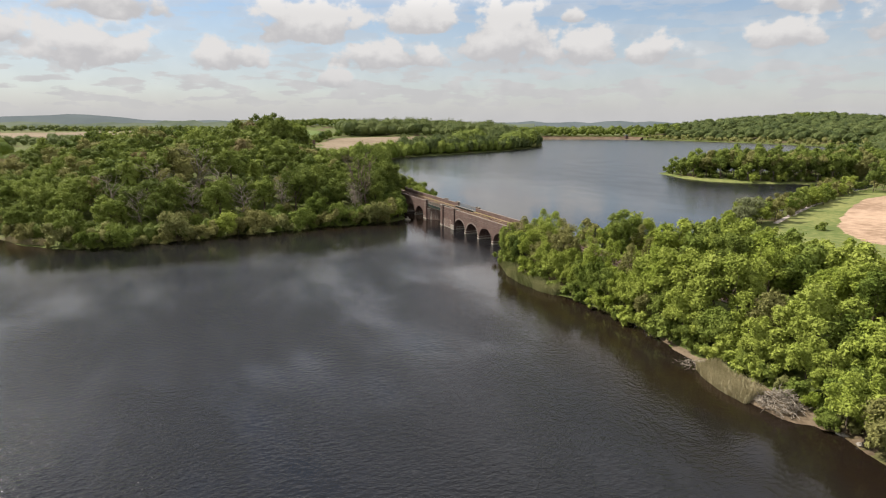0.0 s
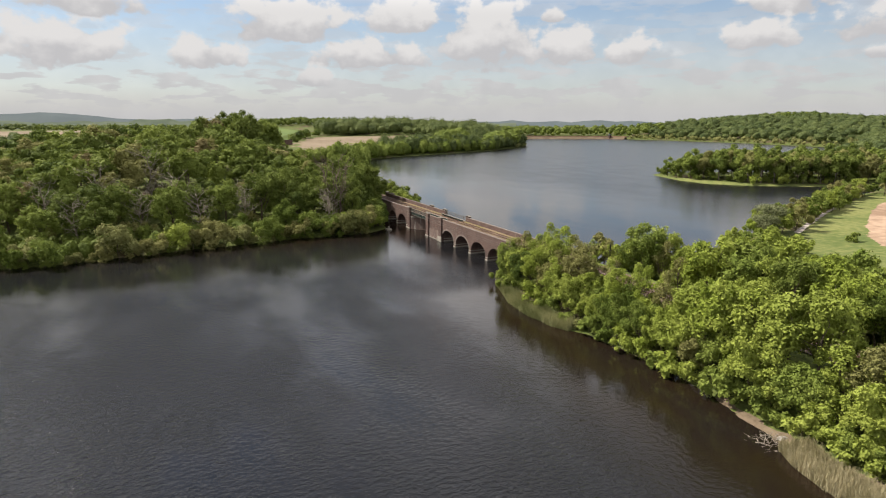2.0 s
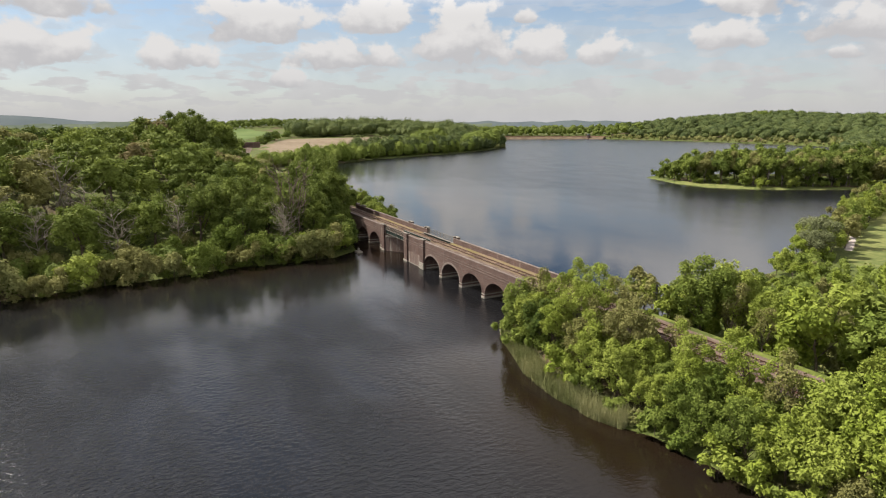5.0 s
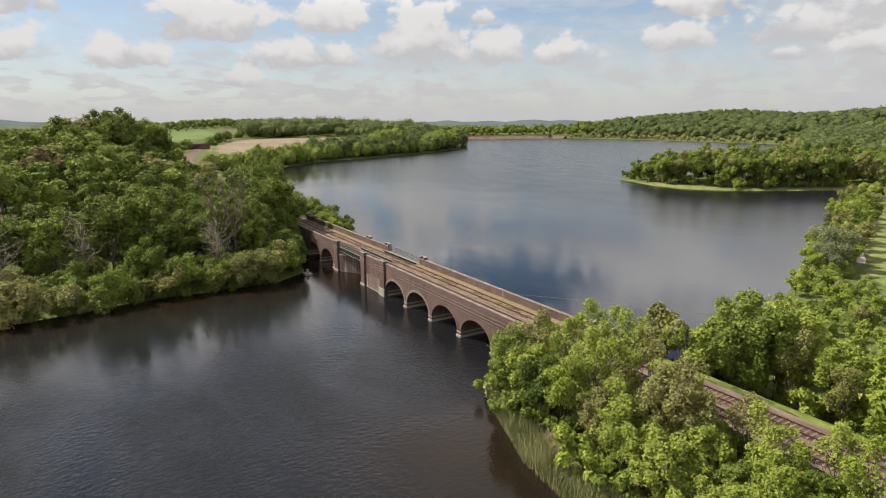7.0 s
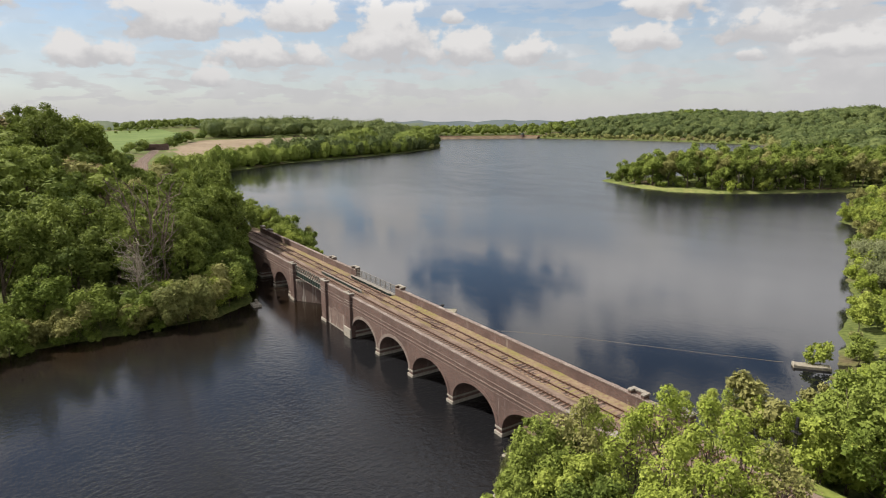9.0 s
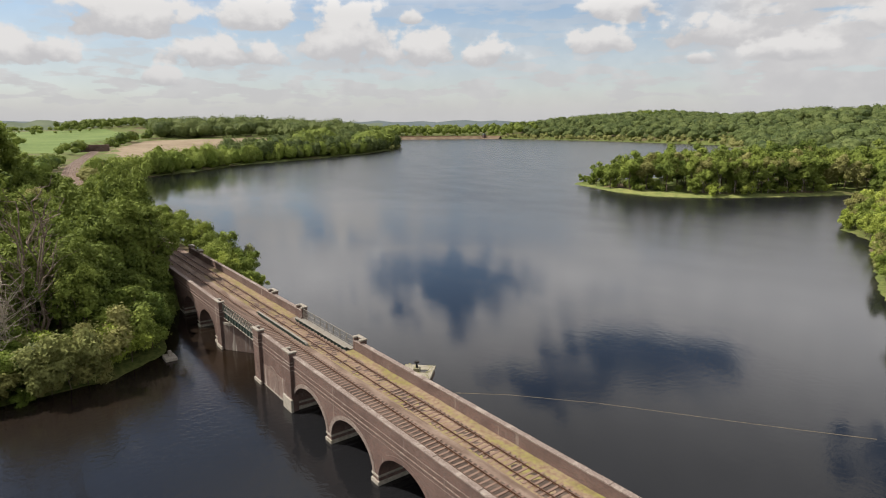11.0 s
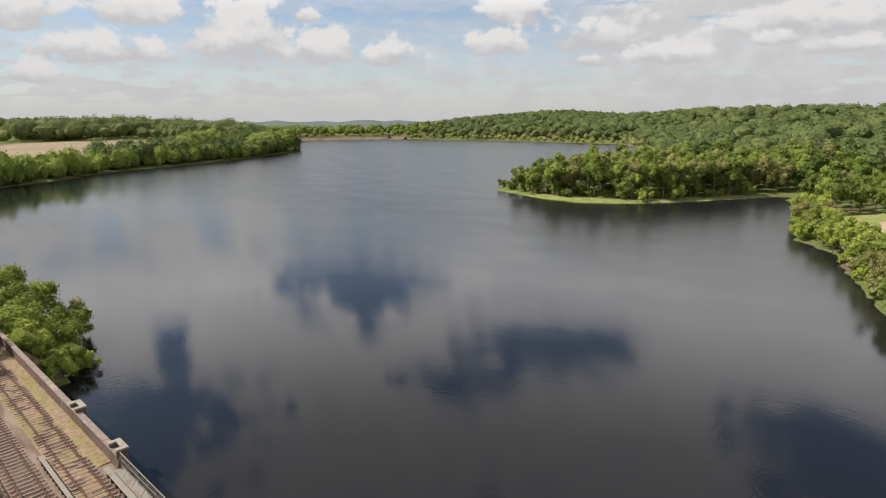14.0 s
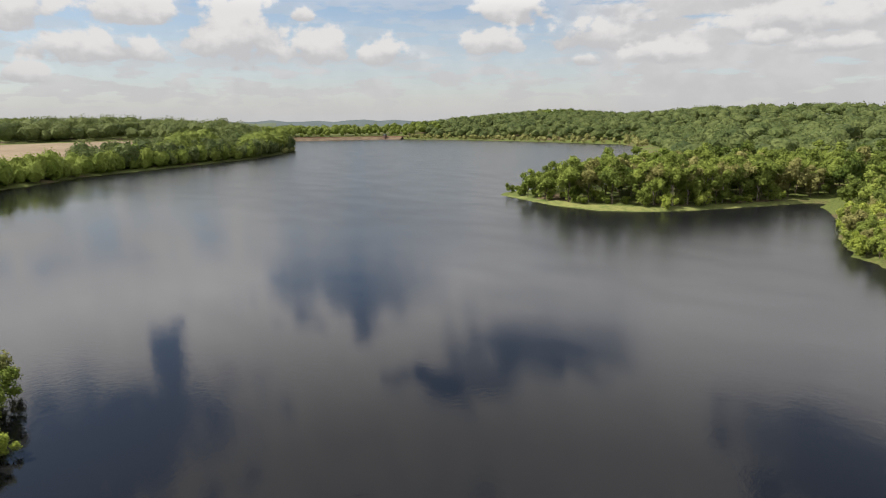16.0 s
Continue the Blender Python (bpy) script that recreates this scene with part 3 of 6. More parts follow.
# ---- railway viaduct ----
YA, YB = -4.25, 4.95          # outer faces of the two parapets
Z_DECK, Z_TOP = 5.85, 7.35    # ballast level and top of the parapets
Z_RAIL = 6.15
ARCH_HALF, ARCH_SPRING, ARCH_RISE = 4.5, 0.95, 3.3


def skew_x(xa, xb, y):
    return xa + (xb - xa) * (y - YA) / (YB - YA)


def arch_points(cx, n=20):
    return [(cx - ARCH_HALF * math.cos(math.pi * k / n), ARCH_SPRING + ARCH_RISE * math.sin(math.pi * k / n)) for k in range(n + 1)]


def arched_block(bm, left, right, centres, z_top):
    """Masonry with arches through it; left and right are (x on side a, x on side b)."""
    loops = []
    for y, e in ((YA, 0), (YB, 1)):
        pts = [(left[e], -2.5)]
        for c in centres:
            arc = arch_points(c)
            pts += [(arc[0][0], -2.5)] + arc + [(arc[-1][0], -2.5)]
        pts += [(right[e], -2.5), (right[e], z_top), (left[e], z_top)]
        loops.append([bm.verts.new((x, y, z)) for x, z in pts])
    n = len(loops[0])
    for k in range(n):
        bm.faces.new((loops[0][k], loops[0][(k + 1) % n], loops[1][(k + 1) % n], loops[1][k]))
    for loop in loops:
        tops = [loop[-1]] + [bm.verts.new((v.co.x, v.co.y, z_top)) for v in loop[1:-3]] + [loop[-2]]
        low = loop[:-2]
        for k in range(len(low) - 1):
            a, b, c, d = low[k], low[k + 1], tops[k + 1], tops[k]
            if abs(a.co.x - b.co.x) > 1e-5:
                bm.faces.new((a, b, c, d))


viaduct = thing("railway_viaduct", "weathered blue-brick arched railway viaduct crossing the water", "viaduct")
EAST_ARCHES = [18.3 + 10.15 * k for k in range(5)]
WEST_ARCHES = [-21.9, -32.05]
GAP_W, GAP_E = (-13.2, 0.4), (1.6, 13.0)     # skewed faces of the girder span
bm = bmesh.new()
arched_block(bm, (-44.0, -44.0), GAP_W, WEST_ARCHES[::-1], Z_DECK - 0.1)
part("west_masonry", bm, BRICK, viaduct)
bm = bmesh.new()
arched_block(bm, GAP_E, (70.0, 70.0), EAST_ARCHES, Z_DECK - 0.1)
part("east_masonry", bm, BRICK, viaduct)


def ring_course(cx, y, out):
    bm = bmesh.new()
    arc = [(math.pi * k / 22) for k in range(23)]
    rows = []
    for grow, yy in ((0.0, y), (0.0, y + out), (0.48, y + out), (0.48, y)):
        rows.append([bm.verts.new((cx - (ARCH_HALF + grow) * math.cos(a), yy, ARCH_SPRING + (ARCH_RISE + grow) * math.sin(a))) for a in arc])
    for r in range(4):
        for k in range(22):
            bm.faces.new((rows[r][k], rows[r][k + 1], rows[(r + 1) % 4][k + 1], rows[(r + 1) % 4][k]))
    return bm


for c in EAST_ARCHES + WEST_ARCHES:
    part("arch_ring", ring_course(c, YA, -0.05), COPING if c in EAST_ARCHES[:2] else BRICK, viaduct, "brick arch ring with lime streaks")
    part("arch_ring", ring_course(c, YB, 0.05), BRICK, viaduct)

# piers: stone footing and impost, with a tide line of lime
for c in [13.25] + [e + 5.07 for e in EAST_ARCHES] + [-26.97, -37.1, -16.85]:
    w = 0.62
    bm = boxes((c - w - 0.10, c + w + 0.10, YA - 0.16, YB + 0.16, -2.5, 0.42), bevel=0.04)
    part("pier_footing", bm, STONE, viaduct, "pale lime-stained stone footing")
    bm = boxes((c - w - 0.05, c + w + 0.05, YA - 0.10, YB + 0.10, 0.82, 1.06), bevel=0.03)
    part("impost", bm, STONE, viaduct, "pale stone impost band")

# parapets with coping and string courses; broken by the girder span
RUNS_A = [(-46.0, -13.3), (1.7, 70.0)]
RUNS_B = [(-64.0, -2.4), (13.6, 72.0)]
for runs, face, inner, out in ((RUNS_A, YA, YA + 0.48, -1), (RUNS_B, YB, YB - 0.48, 1)):
    lo, hi = sorted((face, inner))
    for a, b in runs:
        part("parapet", boxes((a, b, lo, hi, Z_DECK - 0.12, Z_TOP - 0.16)), BRICK, viaduct)
        n = int((b - a) / 1.2)
        for k in range(n):
            q0, q1 = a + (b - a) * k / n, a + (b - a) * (k + 1) / n - 0.012
            dz = 0.012 * math.sin(k * 2.7) + 0.008 * math.sin(k * 7.1)
            part("coping", boxes((q0, q1, lo - 0.06, hi + 0.06, Z_TOP - 0.158, Z_TOP + dz), bevel=0.025), COPING, viaduct)
        f = face + out * 0.001
        for z, h, d in ((6.02, 0.13, 0.07), (5.42, 0.16, 0.10), (4.98, 0.07, 0.04)):
            y0, y1 = sorted((f, face + out * d))
            part("string_course", boxes((a, b, y0, y1, z, z + h), bevel=0.015), COURSE, viaduct)


def refuge(x, side, base=-2.5, top=7.85, stone=CAPSTONE):
    """A pilaster with a hollow refuge behind it and a three-sided cap."""
    w, proj = 1.02, 0.42
    face = (YA - proj) if side < 0 else (YB + proj)
    back = (YA + 0.50) if side < 0 else (YB - 0.50)
    skin = face - side * 0.34
    lo, hi = sorted((face, skin))
    bm = boxes((x - w, x + w, *sorted((face, back)), base, Z_DECK - 0.05), (x - w, x + w, lo, hi, Z_DECK - 0.05, top - 0.2))
    for s in (-1, 1):
        box(bm, *sorted((x + s * w, x + s * (w - 0.36))), *sorted((skin, back)), Z_DECK - 0.05, top - 0.2)
    part("pilaster", bm, BRICK, viaduct)
    for z in (6.42, 6.02, 5.42):
        part("pilaster_band", boxes((x - w - 0.05, x + w + 0.05, *sorted((face - (-side) * 0.05, face - side * 0.1)), z, z + 0.12),
                                    (x - w - 0.05, x - w + 0.02, *sorted((face, back)), z, z + 0.12),
                                    (x + w - 0.02, x + w + 0.05, *sorted((face, back)), z, z + 0.12)), COPING, viaduct)
    cap = boxes((x - w - 0.1, x + w + 0.1, *sorted((face + side * 0.1, skin - side * 0.06)), top - 0.198, top), bevel=0.03)
    for s in (-1, 1):
        box(cap, *sorted((x + s * (w + 0.1), x + s * (w - 0.42))), *sorted((skin - side * 0.06, back - side * 0.06)), top - 0.198, top, bevel=0.03)
    part("cap", cap, stone, viaduct, "pale U-shaped stone cap")


for x in (-14.2, 2.6, 13.1):
    refuge(x, -1)
for x in (-14.8, -3.4, 14.6, 66.0, 71.5, -57.0, -63.5):
    refuge(x, 1)
for x in (66.0, 71.5):
    refuge(x, -1)
for x, w, out, z in ((13.05, 1.3, 0.62, 1.7), (2.6, 1.2, 0.56, 0.5), (-14.2, 1.2, 0.56, 0.5)):
    part("plinth", boxes((x - w, x + w, YA - out, YA - 0.3, -2.5, z), bevel=0.04), STONE, viaduct, "white lime-stained plinth")

# lime-stained blind arch between two pilasters
bm = bmesh.new()
prev = None
for k in range(17):
    a = math.pi * k / 16
    row = [bm.verts.new((7.0 - (1.7 + g) * math.cos(a), yy, 1.6 + (1.7 + g) * math.sin(a))) for g, yy in ((0, YA), (0, YA - 0.07), (0.3, YA - 0.07), (0.3, YA))]
    if prev:
        for j in range(4):
            bm.faces.new((prev[j], prev[(j + 1) % 4], row[(j + 1) % 4], row[j]))
    prev = row
for s in (-1, 1):
    box(bm, *sorted((7.0 + s * 1.7, 7.0 + s * 2.0)), YA - 0.07, YA, -2.0, 1.6)
part("blind_arch", bm, COURSE, viaduct)
part("stained_panel", boxes((3.7, 12.0, YA - 0.045, YA + 0.01, -2.0, 3.1)), BRICK_STAINED, viaduct, "brickwork whitened by lime streaks")

for a, b in ((3.7, 11.7), (-44.0, -37.9)):
    part("tide_line", boxes((a, b, YA - 0.075, YA + 0.01, -0.4, 0.20), bevel=0.01), STONE, viaduct, "pale lime tide line above the water")

# skewed stone-faced abutments of the span
for xa, xb, s in ((*GAP_W, 1), (*GAP_E, -1)):
    bm = bmesh.new()
    ring = []
    for z in (-2.5, 4.2):
        for y, off in ((YA + 0.02, 0.0), (YB - 0.02, 0.0), (YB - 0.02, 0.5), (YA + 0.02, 0.5)):
            ring.append(bm.verts.new((skew_x(xa, xb, y) + s * off, y, z)))
    for q in ((0, 1, 5, 4), (1, 2, 6, 5), (2, 3, 7, 6), (3, 0, 4, 7), (4, 5, 6, 7), (3, 2, 1, 0)):
        bm.faces.new([ring[i] for i in q])
    part("abutment_facing", bm, BRICK_STAINED, viaduct, "pale stained abutment facing")
    bm = bmesh.new()
    ring = []
    for z in (4.2, 4.55):
        for y, off in ((YA + 0.02, 0.0), (YB - 0.02, 0.0), (YB - 0.02, 0.9), (YA + 0.02, 0.9)):
            ring.append(bm.verts.new((skew_x(xa, xb, y) + s * off, y, z)))
    for q in ((0, 1, 5, 4), (1, 2, 6, 5), (2, 3, 7, 6), (3, 0, 4, 7), (4, 5, 6, 7), (3, 2, 1, 0)):
        bm.faces.new([ring[i] for i in q])
    part("bearing_shelf", bm, STONE, viaduct, "pale stone bearing shelf")

# deck of the span: cross plates between the girders
bm = bmesh.new()
ring = []
for z in (5.35, 5.75):
    for xa, xb, y in ((GAP_W[0], 0, YA + 0.3), (0, GAP_W[1], YB - 0.3), (0, GAP_E[1], YB - 0.3), (GAP_E[0], 0, YA + 0.3)):
        ring.append(bm.verts.new((xa if y < 0 else xb, y, z)))
for q in ((0, 1, 5, 4), (1, 2, 6, 5), (2, 3, 7, 6), (3, 0, 4, 7), (4, 5, 6, 7), (3, 2, 1, 0)):
    bm.faces.new([ring[i] for i in q])
part("deck_plate", bm, STEEL_DARK, viaduct)


def plate_girder(name, x0, x1, y, z0, z1, flange, mat, label, stiff=1.15, round_ends=False):
    bm = boxes((x0, x1, y - 0.05, y + 0.05, z0, z1 - 0.03))
    n = int((x1 - x0) / stiff)
    for k in range(1, n):
        x = x0 + (x1 - x0) * k / n
        box(bm, x - 0.05, x + 0.05, y - flange * 0.46, y + flange * 0.46, z0 + 0.04, z1 - 0.04)
    g = part(name, bm, STEEL_DARK, viaduct, label)
    bm = boxes((x0, x1, y - flange / 2, y + flange / 2, z0, z0 + 0.04))
    box(bm, x0, x1, y - flange / 2, y + flange / 2, z1 - 0.04, z1, bevel=0.01)
    if round_ends:
        for xe in (x0, x1):
            prev = None
            s = -1 if xe == x0 else 1
            for k in range(7):
                a = math.pi / 2 * k / 6
                r = 0.42
                row = [bm.verts.new((xe + s * r * math.sin(a), yy, z1 - r + r * math.cos(a))) for yy in (y - flange / 2, y + flange / 2)]
                row += [bm.verts.new((xe + s * (r - 0.04) * math.sin(a), yy, z1 - r + (r - 0.04) * math.cos(a))) for yy in (y + flange / 2, y - flange / 2)]
                if prev:
                    for j in range(4):
                        bm.faces.new((prev[j], prev[(j + 1) % 4], row[(j + 1) % 4], row[j]))
                prev = row
    part("flange", bm, mat, g, "pale grey riveted top flange")
    return g


plate_girder("centre_girder", -9.0, 8.4, 0.12, 5.3, 6.45, 0.36, STEEL, "dark steel plate girder between the tracks", 0.85, True)
plate_girder("edge_girder", -13.15, 1.55, YA + 0.28, 5.25, 6.32, 0.44, STEEL, "dark green riveted edge girder")
plate_girder("edge_girder", -2.8, 13.4, 3.55, 5.2, 6.45, 0.52, STEEL, "grey riveted edge girder", 1.0)
part("footway_plate", boxes((-2.3, 13.5, 3.9, YB - 0.1, 6.02, 6.08)), STEEL, viaduct, "grey steel footway plate")


def railing(x0, x1, y, z0, h, lean, n, lattice=False, name="railing"):
    rl = part(name, boxes((x0, x1, y - 0.03, y + 0.03, z0 + h - 0.05, z0 + h + 0.01), (x0, x1, y - 0.02, y + 0.02, z0 + h * 0.5, z0 + h * 0.5 + 0.04),
                          (x0, x1, y - 0.03, y + 0.03, z0 + 0.06, z0 + 0.11)), STEEL, viaduct, "grey steel railing of uprights and rails")
    for k in range(n + 1):
        x = x0 + (x1 - x0) * k / n
        bm = bmesh.new()
        tube(bm, (x, y, z0 - 0.1), (x, y, z0 + h), 0.035)
        last = None
        for q in range(6):
            a = q / 5
            p = (x, y - lean * (0.55 * (1 - a) ** 1.6), z0 - 0.02 + h * 0.8 * a)
            if last:
                tube(bm, last, p, 0.028, sides=5)
            last = p
        part("post", bm, STEEL, rl)
    if lattice:
        for k in range(2 * n):
            xa, xb = x0 + (x1 - x0) * k / (2 * n), x0 + (x1 - x0) * (k + 1) / (2 * n)
            for p, q in ((xa, xb), (xb, xa)):
                part("diagonal", tube(bmesh.new(), (p, y, z0 + 0.1), (q, y, z0 + h - 0.04), 0.045, sides=4), STEEL_DARK, rl)
        return
    me = bpy.data.meshes.new("baluster")
    bm = boxes((-0.014, 0.014, -0.014, 0.014, z0 + 0.1, z0 + h - 0.04))
    bm.to_mesh(me)
    bm.free()
    me.materials.append(STEEL)
    m = n * 8
    for k in range(m):
        part("baluster", me, None, rl).location = (x0 + (x1 - x0) * (k + 0.5) / m, y, 0)


railing(-2.2, 13.5, YB - 0.30, 6.30, 1.35, 1, 8)
railing(-13.0, 1.5, YA + 0.12, 6.30, 1.3, -1, 7, True)

# ballast bed and moss strip
def strip(name, x0, x1, y0, y1, z, material, parent, rough, label="", step=0.5, ragged=0.0):
    xs, ys = np.arange(x0, x1 + step, step), np.linspace(y0, y1, max(3, int((y1 - y0) / step) + 1))
    px, py = np.meshgrid(xs, ys)
    pz = z + rough * (wobble(px, py, 0.9) + 0.7 * wobble(py, px, 0.37) + 0.4 * np.sin(px * 0.31 + py))
    if ragged:
        edge = np.clip((py - y0 + 0.45 * wobble(px, py, 1.7) + 0.25 * wobble(py, px, 0.6)) / 0.9, 0, 1)
        pz = pz - ragged * (1 - edge)
    ii = np.arange(px.size).reshape(px.shape)
    fs = np.stack([ii[:-1, :-1], ii[:-1, 1:], ii[1:, 1:], ii[1:, :-1]], -1).reshape(-1, 4)
    me = mesh_from(name, np.stack([px.ravel(), py.ravel(), pz.ravel()], 1).tolist(), fs.tolist(), material, True)
    return part(name, me, material, parent, label)


bed = thing("ballast_bed", "brown weed-stained ballast between the parapets", "ballast")
strip("ballast", -110.0, 260.0, YA + 0.5, YB - 0.5, Z_DECK + 0.055, BALLAST, bed, 0.022)
for ty in (-1.70, 1.92):
    strip("track_ballast", -110.0, 260.0, ty - 1.22, ty + 1.22, Z_DECK + 0.085, BALLAST_SHADED, bed, 0.018, "ballast between the sleepers, coloured darker for shade", 0.7)
for a, b in ((-46.0, -4.6), (13.6, 70.0)):
    strip("moss", a, b, 2.70, YB - 0.5, Z_DECK + 0.140, MOSS, bed, 0.03, "yellow-green moss and stonecrop strip", 0.3, 0.12)
strip("moss", -40.0, 70.0, 0.45, 2.6, Z_DECK + 0.088, MOSS, bed, 0.028, "patchy moss between the rails", 0.3)


def rail_profile(bm, x0, x1, y):
    for y0, y1, z0, z1 in ((-0.07, 0.07, 0.0, 0.03), (-0.012, 0.012, 0.03, 0.12), (-0.036, 0.036, 0.12, 0.165)):
        box(bm, x0, x1, y + y0, y + y1, Z_RAIL - 0.165 + z0, Z_RAIL - 0.165 + z1)


sleeper_mesh = None
TRACK_Y = (-1.70, 1.92)
for ty, mossy in zip(TRACK_Y, (False, True)):
    track = thing("railway_track", "rusty rails on weathered timber sleepers" + (", weeds between them" if mossy else ""), "railway track", "pair of tracks")
    for s in (-1, 1):
        bm = bmesh.new()
        rail_profile(bm, -150.0, 260.0, ty + s * 0.755)
        part("rail", bm, RAIL, track)
    if sleeper_mesh is None:
        bm = boxes((-0.125, 0.125, -1.3, 1.3, -0.12, 0.0), bevel=0.012)
        for s in (-1, 1):
            box(bm, -0.10, 0.10, s * 0.755 - 0.17, s * 0.755 + 0.17, 0.0, 0.035)
        sleeper_mesh = bpy.data.meshes.new("sleeper")
        bm.to_mesh(sleeper_mesh)
        bm.free()
        sleeper_mesh.materials.append(SLEEPER)
    x = -72.0
    k = 0
    while k < 285:
        ob = part("sleeper", sleeper_mesh, SLEEPER, track)
        ob.matrix_basis = pose(x, ty + random.uniform(-0.06, 0.06), Z_RAIL - 0.165 + random.uniform(-0.012, 0.004), 0, 0, random.uniform(-1.5, 1.5))
        x += 0.70
        k += 1
    bm = bmesh.new()
    for x in list(np.arange(-150, -72.3, 0.7)) + list(np.arange(x, 260, 0.7)):
        box(bm, x - 0.125, x + 0.125, ty - 1.3, ty + 1.3, Z_RAIL - 0.285, Z_RAIL - 0.165)
    tagged(part("distant_sleeper_run", bm, SLEEPER, track), kind="stuff")

# curving line beyond the far bank
bm = bmesh.new()
for side in (-3.4, -1.9, 0.4, 1.9):
    pts = [Vector((-150 - 12 * k, 0, 0)) for k in range(66)]
    last = None
    for p in pts:
        xx = p.x
        yy = float(np.interp(-xx, -RAILWAY[:, 0], RAILWAY[:, 1])) + side + 0.75
        q = (xx, yy, float(np.interp(-xx, (150, 210), (6.15, 5.85))))
        if last:
            tube(bm, last, q, 0.11, sides=4)
        last = q
tagged(part("far_rails", bm, RAIL, bed), kind="stuff")
fx = np.arange(-108.0, -1000.0, -6.0)
fy = np.interp(-fx, -RAILWAY[:, 0], RAILWAY[:, 1])
fz = np.interp(-fx, (150, 210), (5.90, 5.6))
vs = [(x, y + o, z + d) for x, y, z in zip(fx, fy, fz) for o, d in ((-5.6, -0.9), (-3.9, 0.0), (4.1, 0.0), (5.8, -0.9))]
fs = [(4 * k + j, 4 * k + j + 1, 4 * k + j + 5, 4 * k + j + 4) for k in range(len(fx) - 1) for j in range(3)]
part("ballast", mesh_from("ballast", vs, fs, BALLAST), None, bed, "far ballast curving towards the overbridge")


# ---- water works and small structures ----
draw_off = thing("valve_platform", "square mossy concrete valve platform standing in the water", "platform", at=(19.5, 10.65, 0))
draw_off.rotation_euler = (0, 0, radians(43))
part("slab", boxes((-2.1, 2.1, -2.1, 2.1, 2.95, 3.3), bevel=0.05), CONCRETE, draw_off, "pale mossy concrete slab")
part("beam", boxes((-1.95, 1.95, -1.95, -1.6, 2.1, 2.95), (-1.95, 1.95, 1.6, 1.95, 2.1, 2.95), (-1.95, -1.6, -1.6, 1.6, 2.1, 2.95), (1.6, 1.95, -1.6, 1.6, 2.1, 2.95)), BRICK, draw_off)
part("brick_shaft", boxes((-1.7, 1.7, -1.7, 1.7, -2.5, 2.1)), BRICK, draw_off, "dark wet brick shaft")
part("valve_plinth", boxes((-0.5, 0.35, -0.35, 0.45, 3.3, 3.75), bevel=0.03), CONCRETE, draw_off)
bm = bmesh.new()
tube(bm, (-0.1, 0.05, 3.75), (-0.1, 0.05, 4.5), 0.16, 0.10, 10)
tube(bm, (-0.1, 0.05, 4.45), (-0.1, 0.05, 4.52), 0.38, 0.38, 14)
head = part("valve_headstock", bm, IRON, draw_off, "black iron valve headstock")
part("handwheel", tube(bmesh.new(), (-0.1, 0.05, 4.56), (-0.1, 0.05, 4.62), 0.30, 0.30, 14), IRON, head)
part("hatch", boxes((0.5, 1.3, -0.4, 0.4, 3.3, 3.38), bevel=0.02), STEEL, draw_off, "grey steel hatch")
bm = bmesh.new()
for k in range(130):
    e = random.choice((-1, 1))
    px, py = (random.uniform(-2, 2), e * random.uniform(1.3, 2.0)) if random.random() < 0.5 else (e * random.uniform(1.2, 2.0), random.uniform(-2, 2))
    v = [bm.verts.new((px + random.uniform(-0.16, 0.16), py + random.uniform(-0.16, 0.16), 3.3 + random.uniform(0.0, 0.22))) for _ in range(3)]
    bm.faces.new(v)
tagged(part("weeds", bm, LEAF_OLIVE, draw_off, "weeds rooted in the slab edge"), kind="stuff")


def boom(points, material, label):
    ob = new("floating_boom", None)
    tagged(ob, label, "boom")
    for a, b in zip(points, points[1:]):
        a, b = Vector(a), Vector(b)
        n = max(2, int((b - a).length / 2.0))
        for k in range(n):
            part("float", tube(bmesh.new(), a.lerp(b, k / n), a.lerp(b, (k + 0.98) / n), 0.07, sides=6), material, ob)


boom([(21.2, 13.6, -0.03), (27, 20, -0.05), (36, 27.5, -0.05), (52, 38.5, -0.05), (61, 45, -0.03)], BOOM, "brown float line lying on the water from platform to shore")
boom([(-13.0, -11.5, -0.07), (-6, -9.4, -0.075), (0.5, -6.0, -0.07)], BOOM_WET, "brown float line from landing to viaduct pier")

landing = thing("concrete_landing", "small weathered concrete landing with a square post", "landing", at=(-14.0, -12.3, 0))
part("block", boxes((-1.3, 1.2, -0.9, 0.8, -2.0, 0.48), bevel=0.08), STONE, landing)
part("post", boxes((-0.25, 0.25, -0.25, 0.25, 0.48, 1.35), bevel=0.05), STONE, landing)

slip = thing("concrete_jetty", "flat concrete jetty on the wooded shore", "jetty", at=(66.0, 47.5, 0))
slip.rotation_euler = (0, 0, radians(38))
part("slab", boxes((-4.5, 0.5, -0.8, 0.8, -1.8, 0.42), bevel=0.06), CONCRETE, slip)
part("kerb", boxes((-4.5, -4.2, -0.8, 0.8, 0.42, 0.52), bevel=0.04), CONCRETE, slip)

